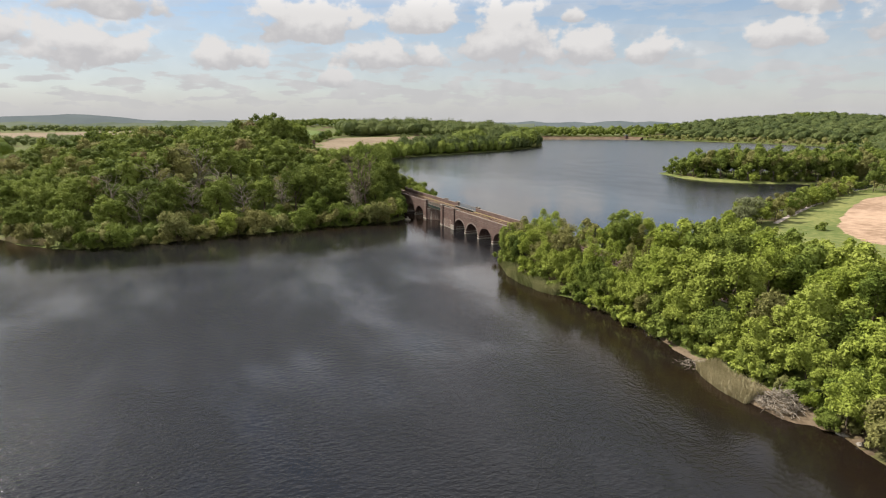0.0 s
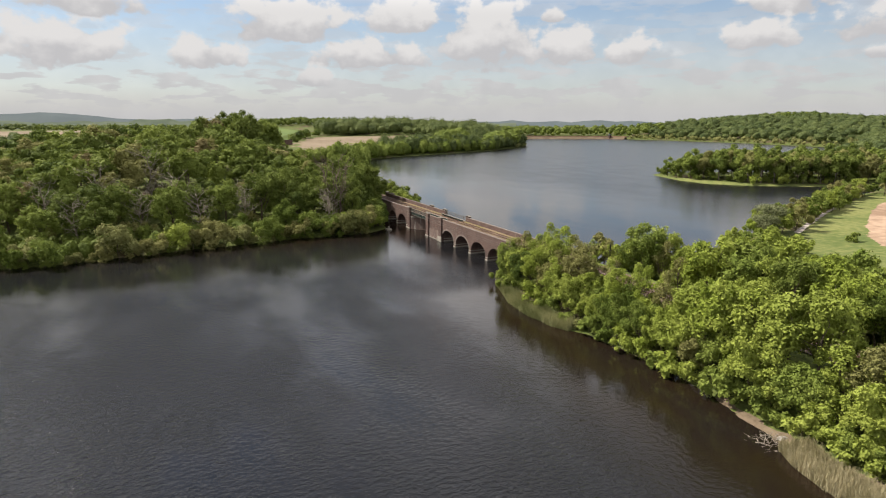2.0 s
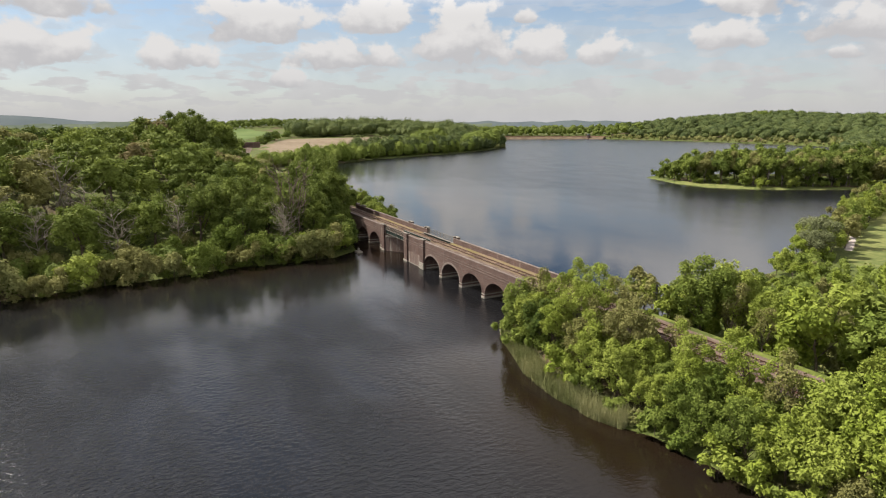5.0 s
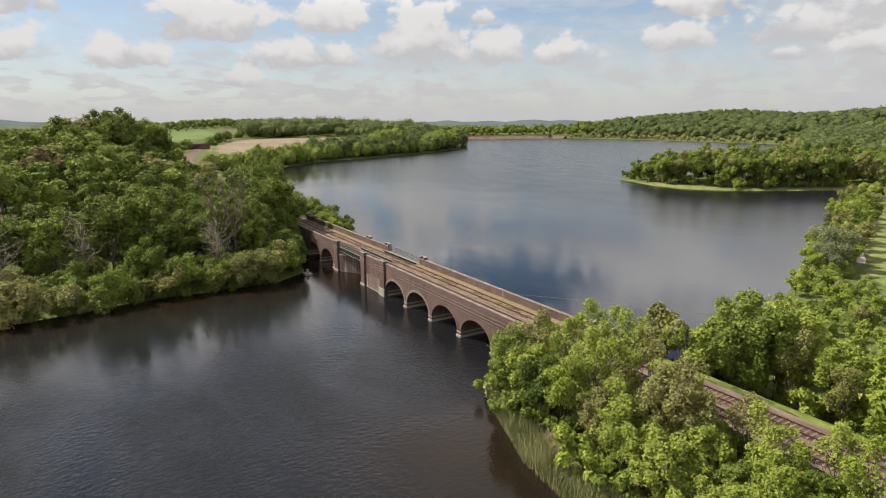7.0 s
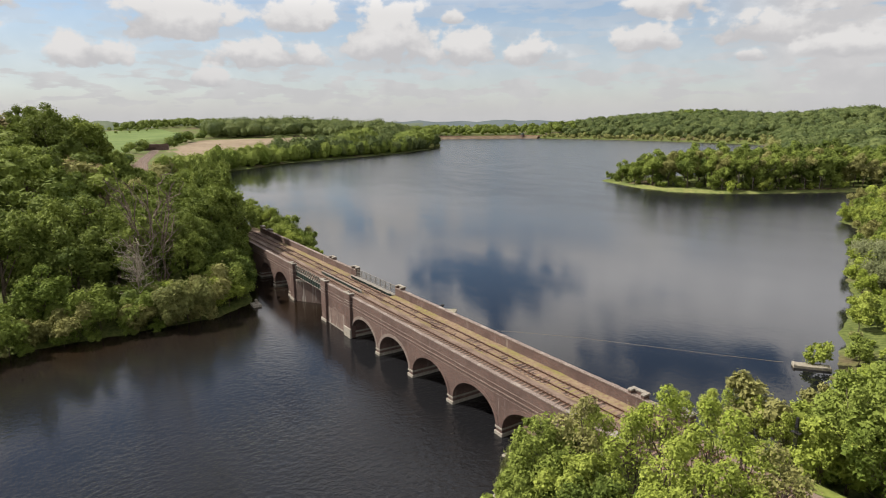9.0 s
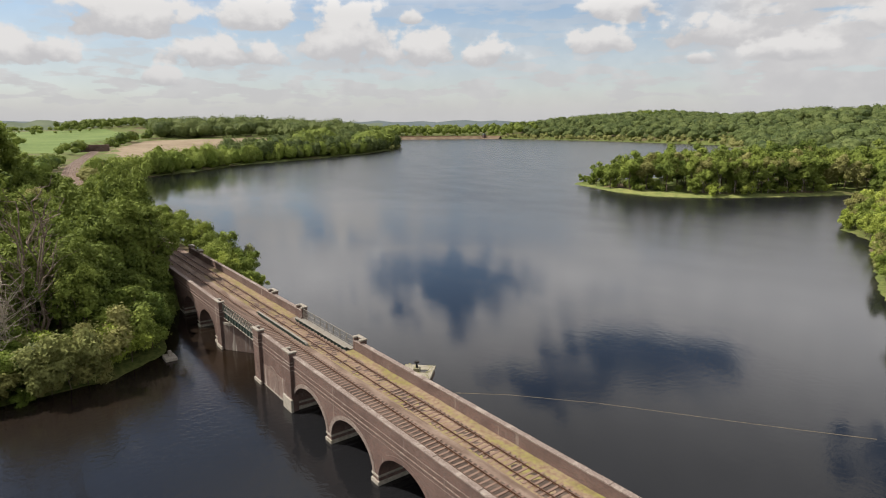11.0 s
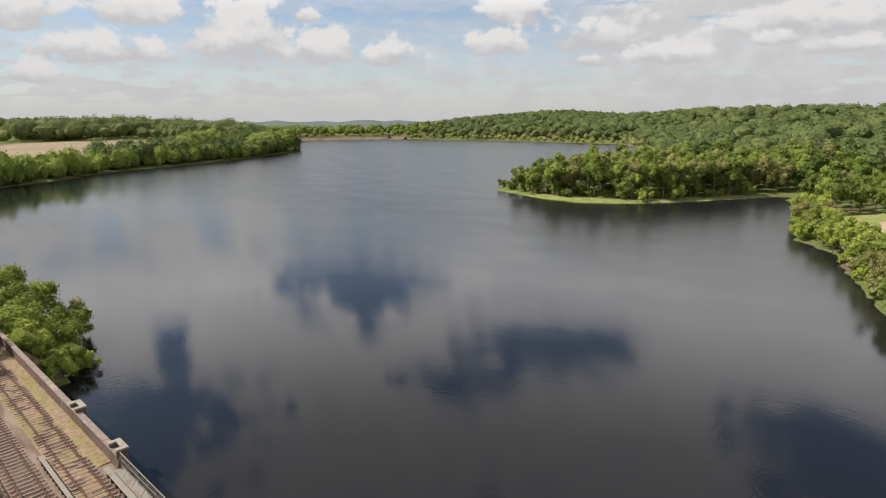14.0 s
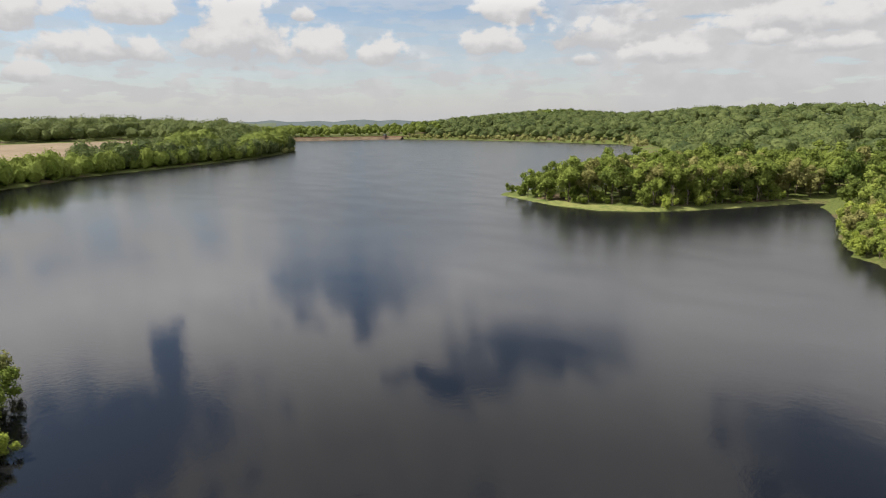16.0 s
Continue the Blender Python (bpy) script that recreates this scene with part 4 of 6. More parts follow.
signal = thing("railway_signal", "dark lattice railway signal post beside the line", "signal post", at=(81.0, 7.2, 5.0))
signal.scale = (0.8, 0.8, 0.72)
bm = bmesh.new()
for dx, dy in ((-0.16, -0.16), (0.16, -0.16), (-0.16, 0.16), (0.16, 0.16)):
    tube(bm, (dx, dy, 0), (dx * 0.7, dy * 0.7, 7.2), 0.03, sides=4)
for k in range(12):
    z = 0.3 + k * 0.58
    for (ax, ay), (bx, by) in (((-0.16, -0.16), (0.16, -0.16)), ((0.16, -0.16), (0.16, 0.16)), ((0.16, 0.16), (-0.16, 0.16)), ((-0.16, 0.16), (-0.16, -0.16))):
        tube(bm, (ax * 0.9, ay * 0.9, z), (bx * 0.9, by * 0.9, z + 0.5), 0.016, sides=4)
part("lattice_post", bm, IRON, signal)
part("signal_head", boxes((-0.13, 0.13, -0.12, 0.12, 6.3, 7.6), bevel=0.02), IRON, signal)
part("platform", boxes((-0.5, 0.5, -0.3, 0.3, 5.6, 5.66)), IRON, signal)

# dam with its valve tower, far up the reservoir
dam = thing("reservoir_dam", "long low dam with a red-brown wave wall", "dam")
DAM = [(-1050, 640), (-1000, 735), (-937, 856), (-900, 874)]
for (ax, ay), (bx, by) in zip(DAM, DAM[1:]):
    a, b = Vector((ax, ay, 0)), Vector((bx, by, 0))
    side = (b - a).normalized().cross(Vector((0, 0, 1)))
    bm = bmesh.new()
    prof = [(1.5, -2.0), (-1.0, 1.6), (-2.0, 1.6), (-3.4, 5.0), (-9.0, 5.0), (-24.0, -2.0)]
    s = -1 if (a + side * 30 - Vector((-700, 600, 0))).length < (a - side * 30 - Vector((-700, 600, 0))).length else 1
    la, lb = ([bm.verts.new(p + side * (s * -o) * -1 + Vector((0, 0, z))) for o, z in prof] for p in (a, b))
    la, lb = list(la), list(lb)
    for k in range(len(prof)):
        bm.faces.new((la[k], la[(k + 1) % len(prof)], lb[(k + 1) % len(prof)], lb[k]))
    part("embankment", bm, BEACH, dam)
    bm = bmesh.new()
    w = [(-2.9, 3.4), (-2.9, 6.2), (-3.6, 6.2), (-3.6, 3.4)]
    la, lb = [bm.verts.new(a + side * (s * o) + Vector((0, 0, z))) for o, z in w], [bm.verts.new(b + side * (s * o) + Vector((0, 0, z))) for o, z in w]
    for k in range(4):
        bm.faces.new((la[k], la[(k + 1) % 4], lb[(k + 1) % 4], lb[k]))
    part("wave_wall", bm, PANTILE, dam, "red-brown brick wave wall")
tower = thing("valve_tower", "dark stone valve tower at the dam", "tower", at=(-926, 846, 0))
shaft = part("shaft", boxes((-3, 3, -3, 3, -2, 8.5), bevel=0.2), BRICK, tower)
for wx, wy in ((3.02, 0.0), (0.0, -3.02)):
    part("window", boxes((wx - 0.5 * (wx == 0) - 0.03, wx + 0.5 * (wx == 0) + 0.03, wy - 0.5 * (wy == 0) - 0.03, wy + 0.5 * (wy == 0) + 0.03, 5.0, 7.2)), IRON, shaft)
bm = bmesh.new()
apex = bm.verts.new((0, 0, 12.5))
base = [bm.verts.new(p) for p in ((-3.6, -3.6, 8.5), (3.6, -3.6, 8.5), (3.6, 3.6, 8.5), (-3.6, 3.6, 8.5))]
for k in range(4):
    bm.faces.new((base[k], base[(k + 1) % 4], apex))
bm.faces.new(base[::-1])
part("roof", bm, STEEL_DARK, tower, "pointed dark tiled roof")

# brick overbridge across the cutting far down the line
over = thing("overbridge", "dark brick road bridge over the far railway", "bridge", at=(-706, 67, 3.6))
over.rotation_euler = (0, 0, radians(-11))
bm = bmesh.new()
outline = [(-22, 0), (-9, 0)] + [(-9 * math.cos(math.pi * k / 12), 1.5 + 5.0 * math.sin(math.pi * k / 12)) for k in range(13)] + [(9, 0), (22, 0), (22, 9.0), (-22, 9.0)]
fr = [[bm.verts.new((x, y, z)) for y, z in outline] for x in (-3.5, 3.5)]
for k in range(len(outline)):
    bm.faces.new((fr[0][k], fr[0][(k + 1) % len(outline)], fr[1][(k + 1) % len(outline)], fr[1][k]))
bmesh.ops.triangulate(bm, faces=[bm.faces.new(fr[0]), bm.faces.new(fr[1][::-1])])
part("arch_wall", bm, BRICK, over)


# ---- trees, shrubs and reeds ----
def ico(sub):
    bm = bmesh.new()
    bmesh.ops.create_icosphere(bm, subdivisions=sub, radius=1.0)
    v = np.array([q.co[:] for q in bm.verts])
    f = np.array([[q.index for q in t.verts] for t in bm.faces])
    bm.free()
    return v, f


ICO1, ICO2 = ico(1), ico(2)


def leaf_cloud(rng, lobes, count, size):
    """Leaf sprays in and round many lobes, thick on some and thin on others; returns vertices and triangles."""
    w = lobes[:, 3] ** 2 * rng.uniform(0.45, 1.5, len(lobes))
    m = int(count * 2.2)
    pick = rng.choice(len(lobes), m, p=w / w.sum())
    d = rng.normal(size=(m, 3))
    d[:, 2] = d[:, 2] + 0.25
    d /= np.linalg.norm(d, axis=1)[:, None]
    far = rng.uniform(0, 1, m)
    r = lobes[pick, 3] * np.where(far < 0.86, rng.uniform(0.62, 1.10, m), rng.uniform(1.05, 1.50, m))
    p = lobes[pick, :3] + d * r[:, None]
    inner = np.zeros(len(p), bool)
    for k, (x, y, z, q) in enumerate(lobes):
        inner |= (((p - (x, y, z)) ** 2).sum(1) < (0.70 * q) ** 2) & (pick != k)
    keep = np.where(~inner)[0][:count]
    p, d, far = p[keep], d[keep], far[keep]
    n = len(p)
    nrm = d * 0.75 + rng.normal(size=(n, 3)) * 0.50 + (0, 0, 0.45)
    nrm /= np.linalg.norm(nrm, axis=1)[:, None]
    a = np.cross(nrm, rng.normal(size=(n, 3)))
    a /= np.linalg.norm(a, axis=1)[:, None]
    b = np.cross(nrm, a)
    s = (size * rng.uniform(0.55, 1.35, n) * np.where(far < 0.86, 1.0, 0.70))[:, None]
    asp = rng.uniform(0.45, 0.85, n)[:, None]
    tip = nrm * s * rng.uniform(-0.35, 0.1, n)[:, None]
    verts = np.stack([p - a * s, p + a * s * 0.5 + b * s * asp + tip, p + a * s * 0.7 - b * s * asp], 1).reshape(-1, 3)
    return verts, np.arange(n * 3).reshape(-1, 3)


def lobe_cores(rng, lobes, shrink, base):
    bv, bf = base
    vs, fs = [], []
    for k, (x, y, z, r) in enumerate(lobes):
        v = bv * (1 + rng.uniform(-0.16, 0.16, (len(bv), 1))) * r * shrink + (x, y, z)
        fs.append(bf + k * len(bv))
        vs.append(v)
    return np.concatenate(vs), np.concatenate(fs)


def crown_lobes(rng, height, radius, low, n, spread=1.0, top=0.8, lobe=(0.18, 0.36)):
    """Boughs spread over a broad crown from low to height, each carrying a cluster of smaller lobes."""
    mid, half = (height + low) / 2, (height - low) / 2
    boughs = max(5, n // 6)
    out = []
    for k in range(boughs):
        up = 1 - 1.75 * (k + rng.uniform(0.2, 0.8)) / boughs
        a = 2.399963 * k + rng.uniform(-0.45, 0.45)
        side = math.sqrt(max(0.0, 1 - up * up))
        u = rng.uniform(0.50, 0.74)
        c = np.array((math.cos(a) * side * radius * u * spread, math.sin(a) * side * radius * u * spread, mid + up * half * u * top / 0.8))
        big = rng.uniform(0.30, 0.44) * min(radius, half * 1.2)
        for j in range(max(1, round(n / boughs))):
            d = rng.normal(size=3) + np.array((math.cos(a) * side, math.sin(a) * side, up + 0.5)) * 0.8
            d /= np.linalg.norm(d)
            r = rng.uniform(*lobe) * min(radius, half * 1.2)
            q = c + d * big * rng.uniform(0.55, 1.0)
            out.append((q[0], q[1], max(q[2], low * 0.7 + 0.3 * r), r))
    out.append((0, 0, mid + half * 0.12, min(radius, half) * 0.60))
    return np.array(out)


def sweep(bm, pts, radii, sides=6):
    rings = []
    for i, p in enumerate(pts):
        q = (pts[min(i + 1, len(pts) - 1)] - pts[max(i - 1, 0)]).to_track_quat("Z", "Y")
        rings.append([bm.verts.new(p + q @ Vector((radii[i] * math.cos(k * 2 * math.pi / sides), radii[i] * math.sin(k * 2 * math.pi / sides), 0))) for k in range(sides)])
    for a, b in zip(rings, rings[1:]):
        for k in range(sides):
            bm.faces.new((a[k], a[(k + 1) % sides], b[(k + 1) % sides], b[k]))
    bm.faces.new(rings[-1])


def limb(bm, rng, a, b, r0, r1, bend=0.12, n=4, sides=5):
    a, b = Vector(a), Vector(b)
    L = (b - a).length
    pts = [a.lerp(b, k / n) + Vector(rng.normal(size=3)) * (bend * L * math.sin(math.pi * k / n) * 0.6) for k in range(n + 1)]
    sweep(bm, pts, [r0 + (r1 - r0) * k / n for k in range(n + 1)], sides)
    return pts


def trunk_mesh(rng, height, low, lobes, girth, limbs=8, sides=6):
    bm = bmesh.new()
    topz = low + (height - low) * 0.55
    pts = limb(bm, rng, (0, 0, -0.8), (rng.normal() * 0.3, rng.normal() * 0.3, topz), girth, girth * 0.35, 0.04, 5, sides)
    order = rng.permutation(len(lobes))[:limbs]
    for k in order:
        x, y, z, r = lobes[k]
        s = pts[int(rng.integers(2, 5))]
        limb(bm, rng, s, (x, y, z + r * 0.3), girth * 0.38, girth * 0.08, 0.10, 3, 4)
    me = bpy.data.meshes.new("trunk")
    bm.to_mesh(me)
    bm.free()
    return me


PARK = pose(0, 0, -400)


def make_tree(name, seed, height, radius, low, n_lobes, leaves, leaf, mats, bark, label, category, group, girth=0.3, core=ICO1, shrink=0.74, top=0.8, limbs=8, lobe=(0.18, 0.36)):
    """A tree of trunk and crown, standing at the origin. One crown for each leaf material."""
    rng = np.random.default_rng(seed)
    lobes = crown_lobes(rng, height, radius, low, n_lobes, top=top, lobe=lobe)
    cv, cf = lobe_cores(rng, np.concatenate([lobes[:-1:2], lobes[-1:]]), shrink * 1.12, core)
    lv, lf = leaf_cloud(rng, lobes, leaves, leaf)
    verts = np.concatenate([cv, lv]).tolist()
    faces = cf.tolist() + (lf + len(cv)).tolist()
    tm = trunk_mesh(rng, height, low, lobes, girth, limbs) if bark else None
    if tm:
        tm.materials.append(bark)
    made = []
    base = None
    for mat in mats:
        if base is None:
            base = mesh_from("crown", verts, faces, mat)
            me = base
        else:
            me = base.copy()
            me.materials.clear()
            me.materials.append(mat)
        made.append((name, tm, me, label, category, group))
    return made


def plant(kind, x, y, s=1.0, z=None, turn=None, stretch=1.0, label="", sink=0.15):
    name, tm, me, lab, cat, grp = kind
    ob = thing(name, label or lab, cat, grp)
    if z is None:
        z = float(land_height([x], [y])[0])
    turn = random.uniform(0, 360) if turn is None else turn
    ob.matrix_basis = pose(x, y, max(z, -0.2) - sink, 0, 0, turn) @ Matrix.Diagonal((s, s, s * stretch, 1))
    if tm:
        part("trunk", tm, None, ob)
    part("crown", me, None, ob)
    return ob


NEAR = []
for sd, (h, r, lo) in enumerate(((10.5, 4.2, 2.2), (9.0, 3.8, 1.6), (12.0, 4.0, 3.0), (8.0, 3.6, 1.0), (11.0, 3.4, 2.5))):
    NEAR.append(make_tree("broadleaf_tree", 40 + sd, h, r, lo, 78, 7600, 0.205, (LEAF_BRIGHT, LEAF_MID, LEAF_OLIVE, LEAF_DARK), BARK,
                          "leafy spring-green tree on the wooded bank", "tree", "trees of the railway bank", 0.20, ICO1, 0.36, 0.88, 12, (0.10, 0.22)))
BANK = []
for sd, (h, r, lo) in enumerate(((10.5, 4.2, 2.2), (9.0, 3.8, 1.6), (12.0, 4.0, 3.0), (8.0, 3.6, 1.0), (11.0, 3.4, 2.5))):
    BANK.append(make_tree("broadleaf_tree", 50 + sd, h, r, lo, 54, 3900, 0.28, (LEAF_BRIGHT, LEAF_MID, LEAF_OLIVE), BARK,
                          "leafy spring-green tree on the wooded bank", "tree", "trees of the railway bank", 0.20, ICO1, 0.50, 0.85, 6, (0.12, 0.25)))
OPEN = [make_tree("birch_tree", 60 + sd, 12.0, 2.7, 2.6, 30, 2100, 0.19, (LEAF_BRIGHT, LEAF_OLIVE), BARK,
                  "thin open-crowned young tree with fresh leaves", "tree", "trees of the railway bank", 0.15, ICO1, 0.20, 0.9, 20, (0.14, 0.32)) for sd in range(2)]
LITE = [make_tree("broadleaf_tree", 90 + sd, h, r, lo, 30, 1500, 0.42, (LEAF_BRIGHT, LEAF_MID, LEAF_OLIVE), BARK,
                  "leafy spring-green tree behind the eastern shore", "tree", "trees of the eastern shore", 0.20, ICO1, 0.66, 0.85, 5, (0.17, 0.30))
        for sd, (h, r, lo) in enumerate(((10.5, 4.2, 2.2), (9.0, 3.8, 1.6), (12.0, 4.0, 3.0)))]
SHRUB = [make_tree("shrub", 70 + sd, h, r, 0.1, 16, 700, 0.44, (LEAF_WILLOW, LEAF_MID, LEAF_OLIVE, LEAF_BRIGHT), BARK,
                   "rounded waterside willow shrub", "shrub", "shrubs along the shore", 0.08, ICO1, 0.66, 0.75, 4)
         for sd, (h, r) in enumerate(((4.6, 3.0), (5.6, 3.4), (3.4, 2.5)))]
BUSH = [make_tree("shrub", 75 + sd, h, r, 0.1, 26, 1900, 0.24, (LEAF_WILLOW, LEAF_MID, LEAF_OLIVE, LEAF_BRIGHT, LEAF_SALLOW), BARK,
                  "rounded waterside willow shrub", "shrub", "shrubs along the shore", 0.08, ICO1, 0.60, 0.85, 4, (0.20, 0.34))
        for sd, (h, r) in enumerate(((4.8, 3.0), (5.8, 3.3), (3.8, 2.6)))]
OAK = []
for sd, (h, r, lo) in enumerate(((18.0, 6.2, 2.0), (16.0, 5.6, 1.2), (20.0, 6.0, 3.0), (15.0, 5.2, 0.8))):
    OAK.append(make_tree("oak_tree", 80 + sd, h, r, lo, 66, 4300, 0.37, (LEAF_DARK, LEAF_MID, LEAF_OLIVE, LEAF_RUSSET), BARK,
                         "full-crowned oak in dense mixed woodland", "tree", "trees of the lakeside wood", 0.42, ICO1, 0.62, 0.85, 6, (0.14, 0.27)))
DEEP = []
for sd, (h, r, lo) in enumerate(((18.0, 6.2, 5.0), (16.0, 5.8, 5.0), (20.0, 6.2, 7.0))):
    DEEP.append(make_tree("oak_tree", 120 + sd, h, r, lo, 26, 680, 0.74, (LEAF_DARK, LEAF_MID, LEAF_OLIVE, LEAF_RUSSET), BARK,
                          "full-crowned oak in dense mixed woodland", "tree", "trees of the lakeside wood", 0.42, ICO1, 0.80, 0.85, 2, (0.17, 0.32)))
FARTREE = [make_tree("lakeside_tree", 100 + sd, h, r, lo, 30, 1000, 0.56, (LEAF_DARK, LEAF_MID, LEAF_OLIVE), BARK,
                     "tall leafy tree of a distant shore", "tree", "trees of the far shores", 0.30, ICO1, 0.80, 0.85, 4, (0.20, 0.34))
           for sd, (h, r, lo) in enumerate(((18.0, 6.2, 1.2), (16.5, 6.4, 0.6), (19.5, 5.8, 2.8)))]


def dead_tree(seed, height, girth, name="dead_tree"):
    rng = np.random.default_rng(seed)
    bm = bmesh.new()
    pts = limb(bm, rng, (0, 0, -0.8), (0.5, 0.3, height * 0.75), girth, girth * 0.4, 0.05, 6, 7)
    for k in range(26):
        s = pts[int(rng.integers(2, 7))]
        a = rng.uniform(0, 2 * math.pi)
        L = rng.uniform(0.22, 0.42) * height
        e = s + Vector((math.cos(a) * L * 0.75, math.sin(a) * L * 0.75, L * rng.uniform(0.35, 0.95)))
        q = limb(bm, rng, s, e, girth * 0.30, girth * 0.09, 0.16, 4, 4)
        for j in range(7):
            b = q[int(rng.integers(1, 5))]
            d = Vector(rng.normal(size=3))
            d.z = abs(d.z) * 0.8
            limb(bm, rng, b, b + d.normalized() * L * rng.uniform(0.2, 0.45), girth * 0.10, girth * 0.03, 0.18, 2, 3)
    me = bpy.data.meshes.new("dead_wood")
    bm.to_mesh(me)
    bm.free()
    me.materials.append(BARK_PALE)
    return me


def dead_fan(seed, height):
    """A many-stemmed dead tree, its boughs rising in a broad fan."""
    rng = np.random.default_rng(seed)
    bm = bmesh.new()
    for k in range(9):
        a = 2 * math.pi * k / 9 + rng.uniform(-0.3, 0.3)
        out, h = height * rng.uniform(0.07, 0.21), height * rng.uniform(0.66, 0.88)
        foot = Vector((math.cos(a) * 0.4, math.sin(a) * 0.4, -0.8))
        stem = limb(bm, rng, foot, (math.cos(a) * out, math.sin(a) * out, h), 0.24, 0.08, 0.07, 7, 6)
        for j in range(11):
            s = stem[int(rng.integers(2, 8))]
            b = a + rng.uniform(-1.3, 1.3)
            L = height * rng.uniform(0.10, 0.24)
            q = limb(bm, rng, s, s + Vector((math.cos(b) * L * 0.55, math.sin(b) * L * 0.55, L * rng.uniform(0.5, 1.0))), 0.10, 0.04, 0.14, 4, 4)
            for i in range(3):
                c = q[int(rng.integers(1, 5))]
                d = Vector(rng.normal(size=3)) + Vector((math.cos(b) * 0.4, math.sin(b) * 0.4, 0.7))
                limb(bm, rng, c, c + d.normalized() * L * rng.uniform(0.25, 0.5), 0.034, 0.012, 0.16, 2, 3)
    me = bpy.data.meshes.new("dead_wood")
    bm.to_mesh(me)
    bm.free()
    me.materials.append(BARK_DEAD)
    return me


DEAD = [dead_tree(s, h, 0.26) for s, h in ((5, 16.0), (6, 13.0))] + [dead_fan(7, 25.0)]


def plant_dead(k, x, y, s=1.0):
    ob = thing("dead_tree", "bleached leafless dead tree among green crowns", "tree", "dead trees of the wood")
    ob.matrix_basis = pose(x, y, float(land_height([x], [y])[0]) - 0.2, 0, 0, random.uniform(0, 360)) @ Matrix.Diagonal((s, s, s, 1))
    part("dead_wood", DEAD[k], None, ob)


def scatter(ring, gap, seed, tries=9000, keep=None):
    """Points inside a ring, no two nearer than gap."""
    rng = np.random.default_rng(seed)
    r = np.array(ring, float)
    lo, hi = r.min(0), r.max(0)
    p = rng.uniform(lo, hi, (tries, 2))
    _, ins = inside_ring(p, ring)
    d, wet = chain_distance(p, SHORE, True)
    t, _ = chain_distance(p, RAILWAY, False)
    p = p[ins & ~wet & (d > 2.0) & (t > 7.0)]
    grid, out = {}, []
    for x, y in p:
        c = (int(x // gap), int(y // gap))
        if all((x - a) ** 2 + (y - b) ** 2 >= gap * gap for i in (-1, 0, 1) for j in (-1, 0, 1) for a, b in grid.get((c[0] + i, c[1] + j), ())):
            grid.setdefault(c, []).append((x, y))
            out.append((float(x), float(y)))
    return out


rnd = random.Random(11)

# the dark wood on the western promontory
WOOD = [(-14, -16), (-16, -60), (-10, -100), (-6, -120), (-24, -146), (-70, -165), (-150, -190), (-200, -120), (-232, -60), (-232, -10), (-60, -8), (-24, -10)]
pts = scatter(WOOD, 8.9, 3)
zs = land_height([p[0] for p in pts], [p[1] for p in pts])
sd_wood, _ = chain_distance(np.array(pts), SHORE, True)
DEAD_AT = ((2, -24.4, -28.6, 1.08), (1, -21.5, -32.2, 1.15), (1, -22, -92, 1.25), (1, -20, -74, 1.25), (0, -40, -104, 1.3), (1, -26, -60, 1.3), (0, -14, -108, 1.0), (1, -18, -33, 1.0), (0, -52, -88, 1.45), (0, -32, -118, 1.2), (1, -36, -82, 1.5))
for (x, y), z, d in zip(pts, zs, sd_wood):
    if any((x - a - 3.0) ** 2 + (y - b) ** 2 < 30 for _, a, b, _ in DEAD_AT) or (-24 < x < -8 and -33 < y < -22):
        continue
    near = d < 9
    on_mound = ((x + 172) / 34) ** 2 + ((y + 27) / 26) ** 2 < 1
    k = OAK[rnd.randrange(2)] if on_mound else OAK[3 if near else rnd.randrange(4)] if d < 42 else DEEP[rnd.randrange(3)]
    c = rnd.choices((0, 1, 2, 3), (0.55, 0.45, 0.0, 0.0) if on_mound or d < 22 else (0.52, 0.28, 0.14, 0.06))[0]
    s = rnd.uniform(0.7, 0.9) if near else rnd.uniform(1.28, 1.38) if on_mound else rnd.uniform(0.92, 1.18)
    if y > -24 and x < -120:
        s *= 0.64
    plant(k[c], x, y, s, float(z), rnd.uniform(0, 360), rnd.uniform(0.94, 1.0) if on_mound else rnd.uniform(0.82, 0.98))
for k, x, y, s in DEAD_AT:
    plant_dead(k, x, y, s)
    for dx, dy in ((2.5, -2.2), (5.5, 0.6), (3.0, 3.0), (-1.5, 2.0)):
        if x + dx < -13 and k != 2:
            plant(BUSH[rnd.randrange(3)][rnd.choice((1, 1, 2))], x + dx, y + dy, rnd.uniform(0.9, 1.25))

# willow shrubs along its shore
chain = [(-18.5, -20.5), (-14.5, -26), (-13.5, -34), (-14.0, -44), (-12.5, -53), (-11, -62), (-9.5, -72), (-8, -82), (-5.5, -92), (-3.5, -102),
         (-1.5, -112), (-2, -122), (-8, -132), (-18, -140), (-30, -148), (-46, -156)]
for i, (x, y) in enumerate(chain):
    for j in range(2):
        k = BUSH[(i + j) % 3]
        plant(k[rnd.choices((0, 1, 2, 3, 4), (0.38, 0.22, 0.32, 0.04, 0.04))[0]], x + 3.2 - j * rnd.uniform(1.0, 3.5) + rnd.uniform(-0.5, 0.8), y + j * 4.2 + rnd.uniform(-1, 1), rnd.uniform(1.0, 1.65), None, None, rnd.uniform(0.85, 1.15))
for (ax, ay), (bx, by) in zip(chain, chain[1:]):
    for q in (0.2, 0.7):
        plant(BUSH[rnd.randrange(3)][rnd.choice((0, 1, 2, 2))], ax + (bx - ax) * q + 4.3, ay + (by - ay) * q + rnd.uniform(-0.8, 0.8), rnd.uniform(0.38, 0.66), None, None, 0.85)
